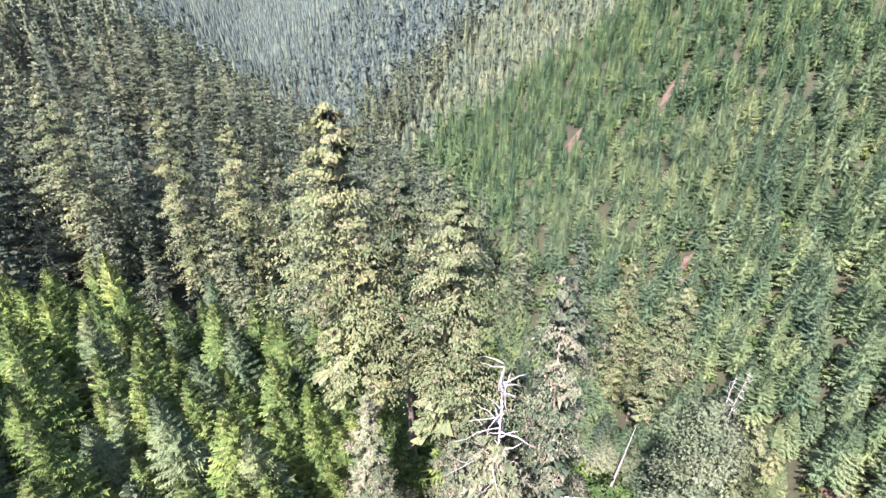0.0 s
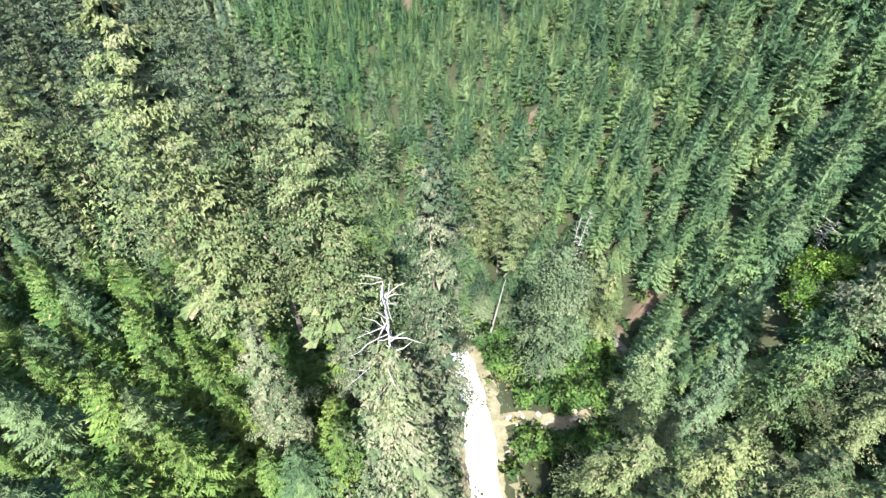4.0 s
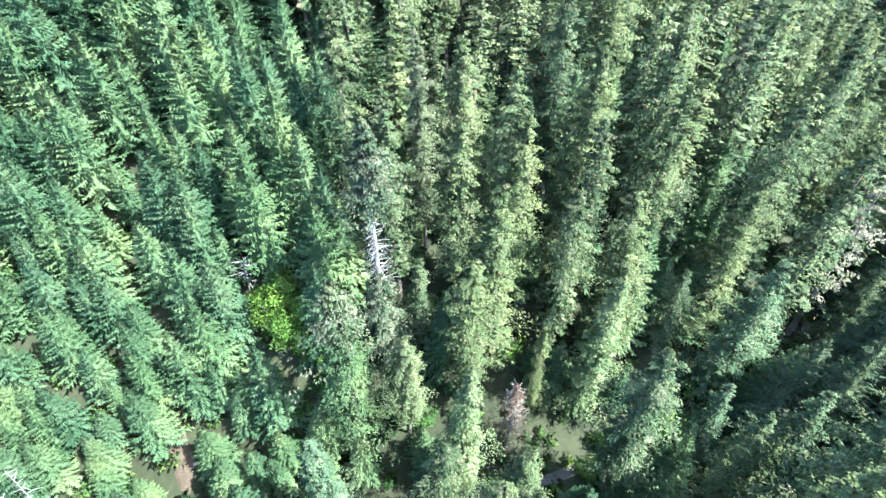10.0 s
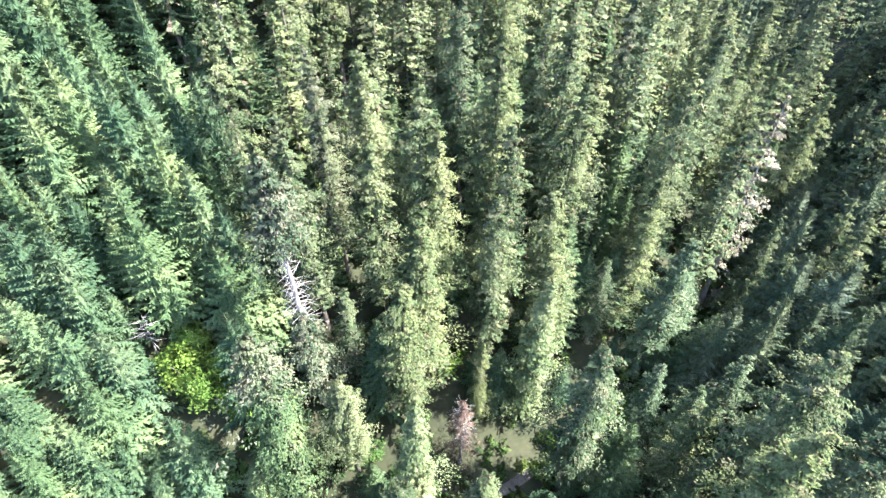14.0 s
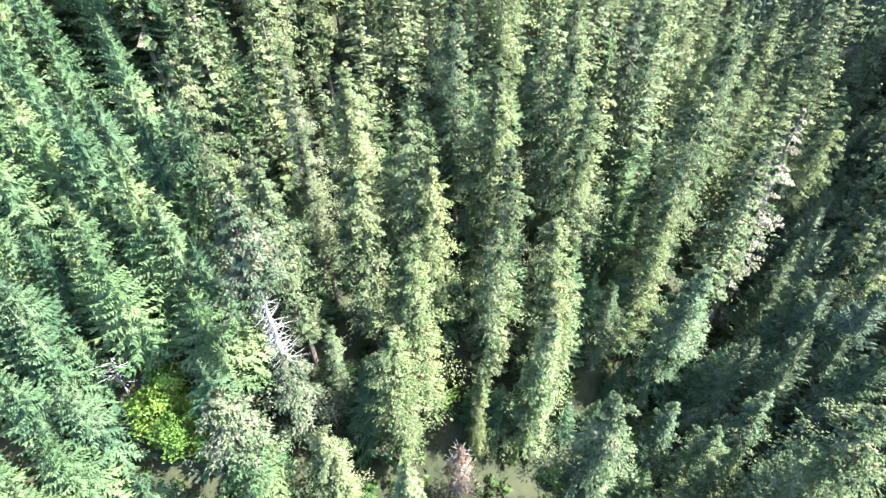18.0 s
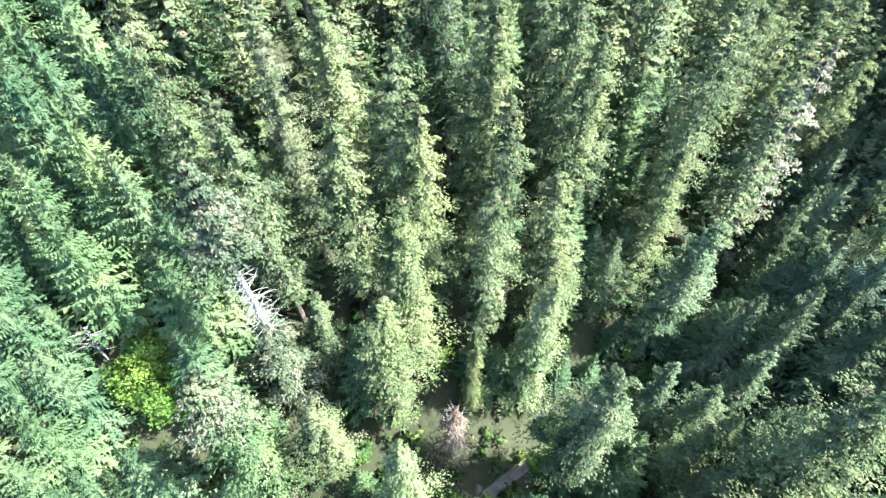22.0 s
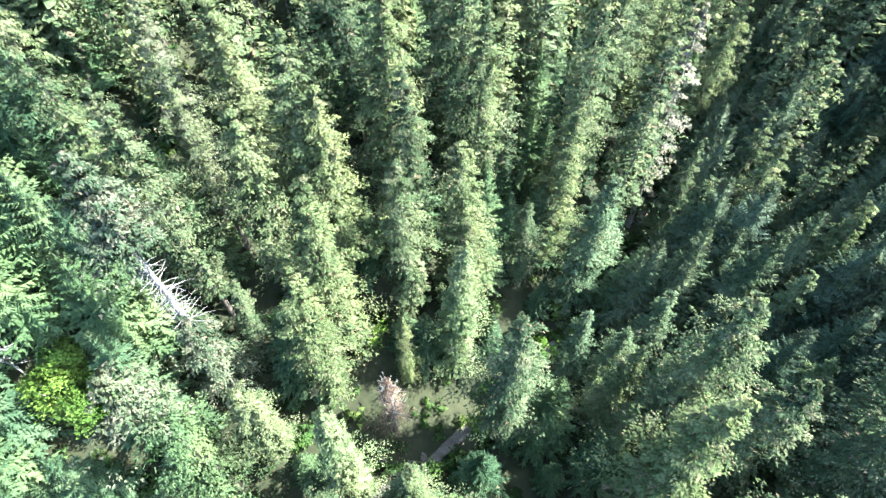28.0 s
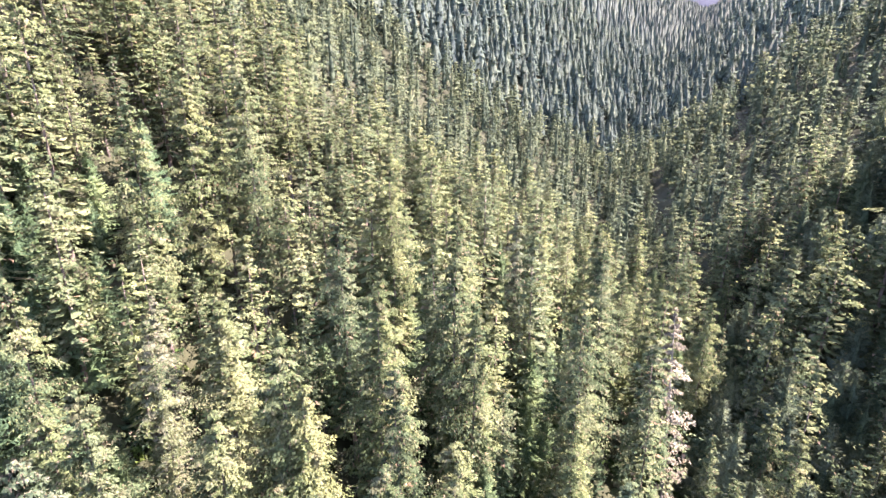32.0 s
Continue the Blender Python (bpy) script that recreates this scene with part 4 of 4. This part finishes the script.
scatter("undergrowth", spots(p, 0.6, 1.5, rng), SHRUB, [FERN], "low green scrub and ferns between the trees", "undergrowth", rng)

p = grid(0.8, 4, 24, 6, 50, rng)
off = along(ROAD, p[:, 0], p[:, 1])[0]
p = p[(off > 3.9) & (off < 6.3) & (rng.random(len(p)) < 0.55)]
scatter("roadside_grass", spots(p, 0.14, 0.4, rng), SHRUB, [DRY_GRASS], "dry tan grass tufts along the gravel road", "grass", rng)

# ---- smaller firs under the old ones ----
p = grid(6.8, -50, 135, -110, 110, rng)
p = p[(zone(p[:, 0], p[:, 1]) == 0) & clear_of(p, 3.4)]
p = p[np.hypot((p[:, 0] - 24) / 17, (p[:, 1] - 40) / 22) > 1]
scatter("understory_firs", spots(p, 0.6, 1.7, rng), MID_YOUNG, [NEEDLE_YOUNG, BARK], "small firs growing under the old trees", "forest", rng)

# ---- creek, stones and bare slides ----
rng = np.random.default_rng(81)
creek = new("creek_bed", tri_mesh("creek_bed", *strip(AXIS[4:10], 1.0, 0.06, rng), [STONE], smooth=True))
tagged(creek, "stony creek bed winding between the trees", "creek", kind="structure")


def boulder(r):
    bm = bmesh.new()
    bmesh.ops.create_icosphere(bm, subdivisions=1, radius=1)
    for v in bm.verts:
        v.co *= 0.75 + 0.45 * r.random()
        v.co.z *= 0.62
    me = bpy.data.meshes.new("stone")
    bm.to_mesh(me)
    bm.free()
    me.materials.append(STONE)
    return me


STONES = [boulder(np.random.default_rng(90 + k)) for k in range(5)]
for k in range(110):
    i = 4 + int(rng.integers(0, 5))
    a, b = AXIS[i], AXIS[i + 1]
    f = rng.random()
    x, y = a[0] + f * (b[0] - a[0]) + rng.normal(0, 1.6), a[1] + f * (b[1] - a[1]) + rng.normal(0, 1.6)
    size = 0.25 + 0.6 * rng.random() ** 2
    ob = new("stone", STONES[k % 5])
    ob.matrix_basis = pose(x, y, float(height(x, y)) + size * 0.15, 0, 0, rng.random() * 360) @ Matrix.Diagonal((size, size * (0.7 + 0.5 * rng.random()), size, 1))
    tagged(ob, "rounded grey creek stone on the stream bed", "stone", "creek stones")
PALE_STONES = []
for me in STONES:
    q = me.copy()
    q.materials.clear()
    q.materials.append(ROCK)
    PALE_STONES.append(q)
for k in range(46):
    cx, cy, sp = ((22.5, 33.6, 1.6), (26.3, 31.2, 1.3), (19.6, 28.6, 1.5), (31, 31, 1.6), (50, 46.5, 1.6))[k % 5]
    x, y = cx + rng.normal(0, sp), cy + rng.normal(0, sp * 0.7)
    size = 0.15 + 0.35 * rng.random() ** 2
    ob = new("rock", PALE_STONES[k % 5])
    ob.matrix_basis = pose(x, y, float(height(x, y)) + size * 0.2, 0, 0, rng.random() * 360) @ Matrix.Diagonal((size, size * (0.7 + 0.5 * rng.random()), size, 1))
    tagged(ob, "pale pinkish rock lying beside the road spur", "rock", "roadside rocks")
for sx, sy, a, b, turn in SCARS:
    c, s_ = math.cos(radians(turn)), math.sin(radians(turn))
    v, t, n = [], [], 16
    edge = 1 + 0.22 * rng.normal(0, 1, n)
    for ring in range(5):
        for k in range(n):
            q = ring / 4 * edge[k]
            u, w = q * a * math.cos(k * 2 * math.pi / n), q * b * math.sin(k * 2 * math.pi / n)
            x, y = sx + u * c - w * s_, sy + u * s_ + w * c
            v.append((x, y, float(height(x, y)) + (0.22 - 0.5 * (ring == 4)) + rng.normal(0, 0.05)))
    for ring in range(4):
        for k in range(n):
            i, j = ring * n + k, ring * n + (k + 1) % n
            t += [(i, i + n, j + n), (i, j + n, j)]
    tagged(new("bare_slide", tri_mesh("bare_slide", v, t, [SCAR], smooth=True)), "bare reddish soil slide between trees on the slope", "slope", "bare slides", "structure")

# ---- bushes in the road clearing and by the creek ----
BUSH = []
for k in range(4):
    r = np.random.default_rng(500 + k)
    stems = merge(*[tube([(0, 0, -0.2), (0.25 * math.cos(a), 0.25 * math.sin(a), 1.0), (0.6 * math.cos(a), 0.6 * math.sin(a), 2.2)], (0.06, 0.045, 0.02), 4) for a in (0.3, 2.2, 4.4)])
    BUSH.append((tri_mesh("stems", *stems, [BARK]), leaf_ball(r, 26, 16, 1.5, 3.4, 0.2, 0.42)))
LEAFY = [(tri_mesh("foliage", *c, [LEAF]), tri_mesh("foliage", *c, [LEAF_BRIGHT])) for _, c in BUSH]
rng = np.random.default_rng(77)
spots_ = grid(2.5, 17, 44, 26, 64, rng)
spots_ = spots_[(np.hypot((spots_[:, 0] - 29) / 14, (spots_[:, 1] - 43) / 19) < 1) & (np.minimum(along(ROAD, spots_[:, 0], spots_[:, 1])[0] - 4.2, along(SPUR, spots_[:, 0], spots_[:, 1])[0] - 2.4) > 0)]
bushes = [(x, y, 0.8 + 0.6 * rng.random(), 0) for x, y in spots_]
bushes += [(64, 27, 1.3, 1), (66.5, 26, 1.2, 1), (64.7, -1.4, 1.1, 1), (66, -3.2, 0.9, 1), (61, -33, 1.1, 1), (62.5, -35.5, 1.0, 1), (57, -27, 0.8, 1),
           (50, -13, 0.9, 0), (52, -16, 0.8, 0), (60, 26, 1.2, 0), (61, 22, 1.1, 0), (58, 30, 1.1, 0), (70, 28, 1.3, 0), (54, 8, 1.0, 0), (57, 12, 1.1, 0)]
for k in range(60):
    i = 4 + int(rng.integers(0, 5))
    f = rng.random()
    a, b = AXIS[i], AXIS[i + 1]
    bushes.append((a[0] + f * (b[0] - a[0]) + rng.normal(0, 1.8), a[1] + f * (b[1] - a[1]) + rng.normal(0, 1.8), 0.5 + 0.6 * rng.random(), int(rng.random() < 0.3)))
for x, y, s_, bright in bushes:
    k = int(rng.integers(0, 4))
    ob = tree("bush", [("stems", BUSH[k][0], ""), ("foliage", LEAFY[k][bright], "")], (x, y, 0), "bright yellow-green leafy maple bush" if bright else "rounded green leafy bush in the valley bottom", "bush", "leafy bushes")
    ob.matrix_basis = pose(x, y, float(height(x, y)) - 0.1, 0, 0, rng.random() * 360) @ Matrix.Diagonal((s_ * 1.15, s_ * 1.15, s_, 1))

def maple(seed, x, y, tall, wide):
    r = np.random.default_rng(seed)
    fork = merge(*[tube([(0, 0, -0.5), (0.1 * wide * math.cos(a), 0.1 * wide * math.sin(a), tall * 0.3), (0.5 * wide * math.cos(a), 0.5 * wide * math.sin(a), tall * 0.75)], (0.16, 0.12, 0.04), 5) for a in (0.4, 1.9, 3.3, 5.0)])
    tree("maple", [("trunk", tri_mesh("trunk", *fork, [BARK]), ""), ("crown", tri_mesh("crown", *leaf_ball(r, 70, 46, wide, tall, tall * 0.15, 0.36), [LEAF_BRIGHT]), "")],
         (x, y, float(height(x, y))), "bright yellow-green maple among the planted firs", "tree", "bright maples", r.random() * 360)


for k, (x, y, tall, wide) in enumerate(((67.3, 33.4, 9.5, 2.8), (65.0, 31.6, 8.5, 2.4), (69.6, 31.8, 8.0, 2.3), (64.2, 28.6, 7.0, 2.0), (67.4, 29.4, 7.5, 2.2))):
    maple(600 + k, x, y, tall, wide)

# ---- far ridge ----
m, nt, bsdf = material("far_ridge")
# haze is painted: the ridge's base colour is the blue of distance
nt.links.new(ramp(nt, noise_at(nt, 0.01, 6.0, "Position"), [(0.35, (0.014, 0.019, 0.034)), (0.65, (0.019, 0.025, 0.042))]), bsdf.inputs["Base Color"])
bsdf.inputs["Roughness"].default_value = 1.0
az = np.linspace(110, 168, 90)
crest = 12.6 + 1.3 * np.exp(-((az - 131) / 4.5) ** 2) + 0.25 * np.sin(az * 0.9) + 0.12 * np.sin(az * 2.7)
v = []
for far, share in ((2400, -0.4), (2560, 0.62), (2640, 1.0), (2900, 0.7)):
    v += [(29 + far * math.sin(radians(a)), 4 + far * math.cos(radians(a)), 3 + far * math.tan(radians(c)) * share) for a, c in zip(az, crest)]
n = len(az)
t = []
for row in range(3):
    for k in range(n - 1):
        i = row * n + k
        t += [(i, i + 1, i + n + 1), (i, i + n + 1, i + n)]
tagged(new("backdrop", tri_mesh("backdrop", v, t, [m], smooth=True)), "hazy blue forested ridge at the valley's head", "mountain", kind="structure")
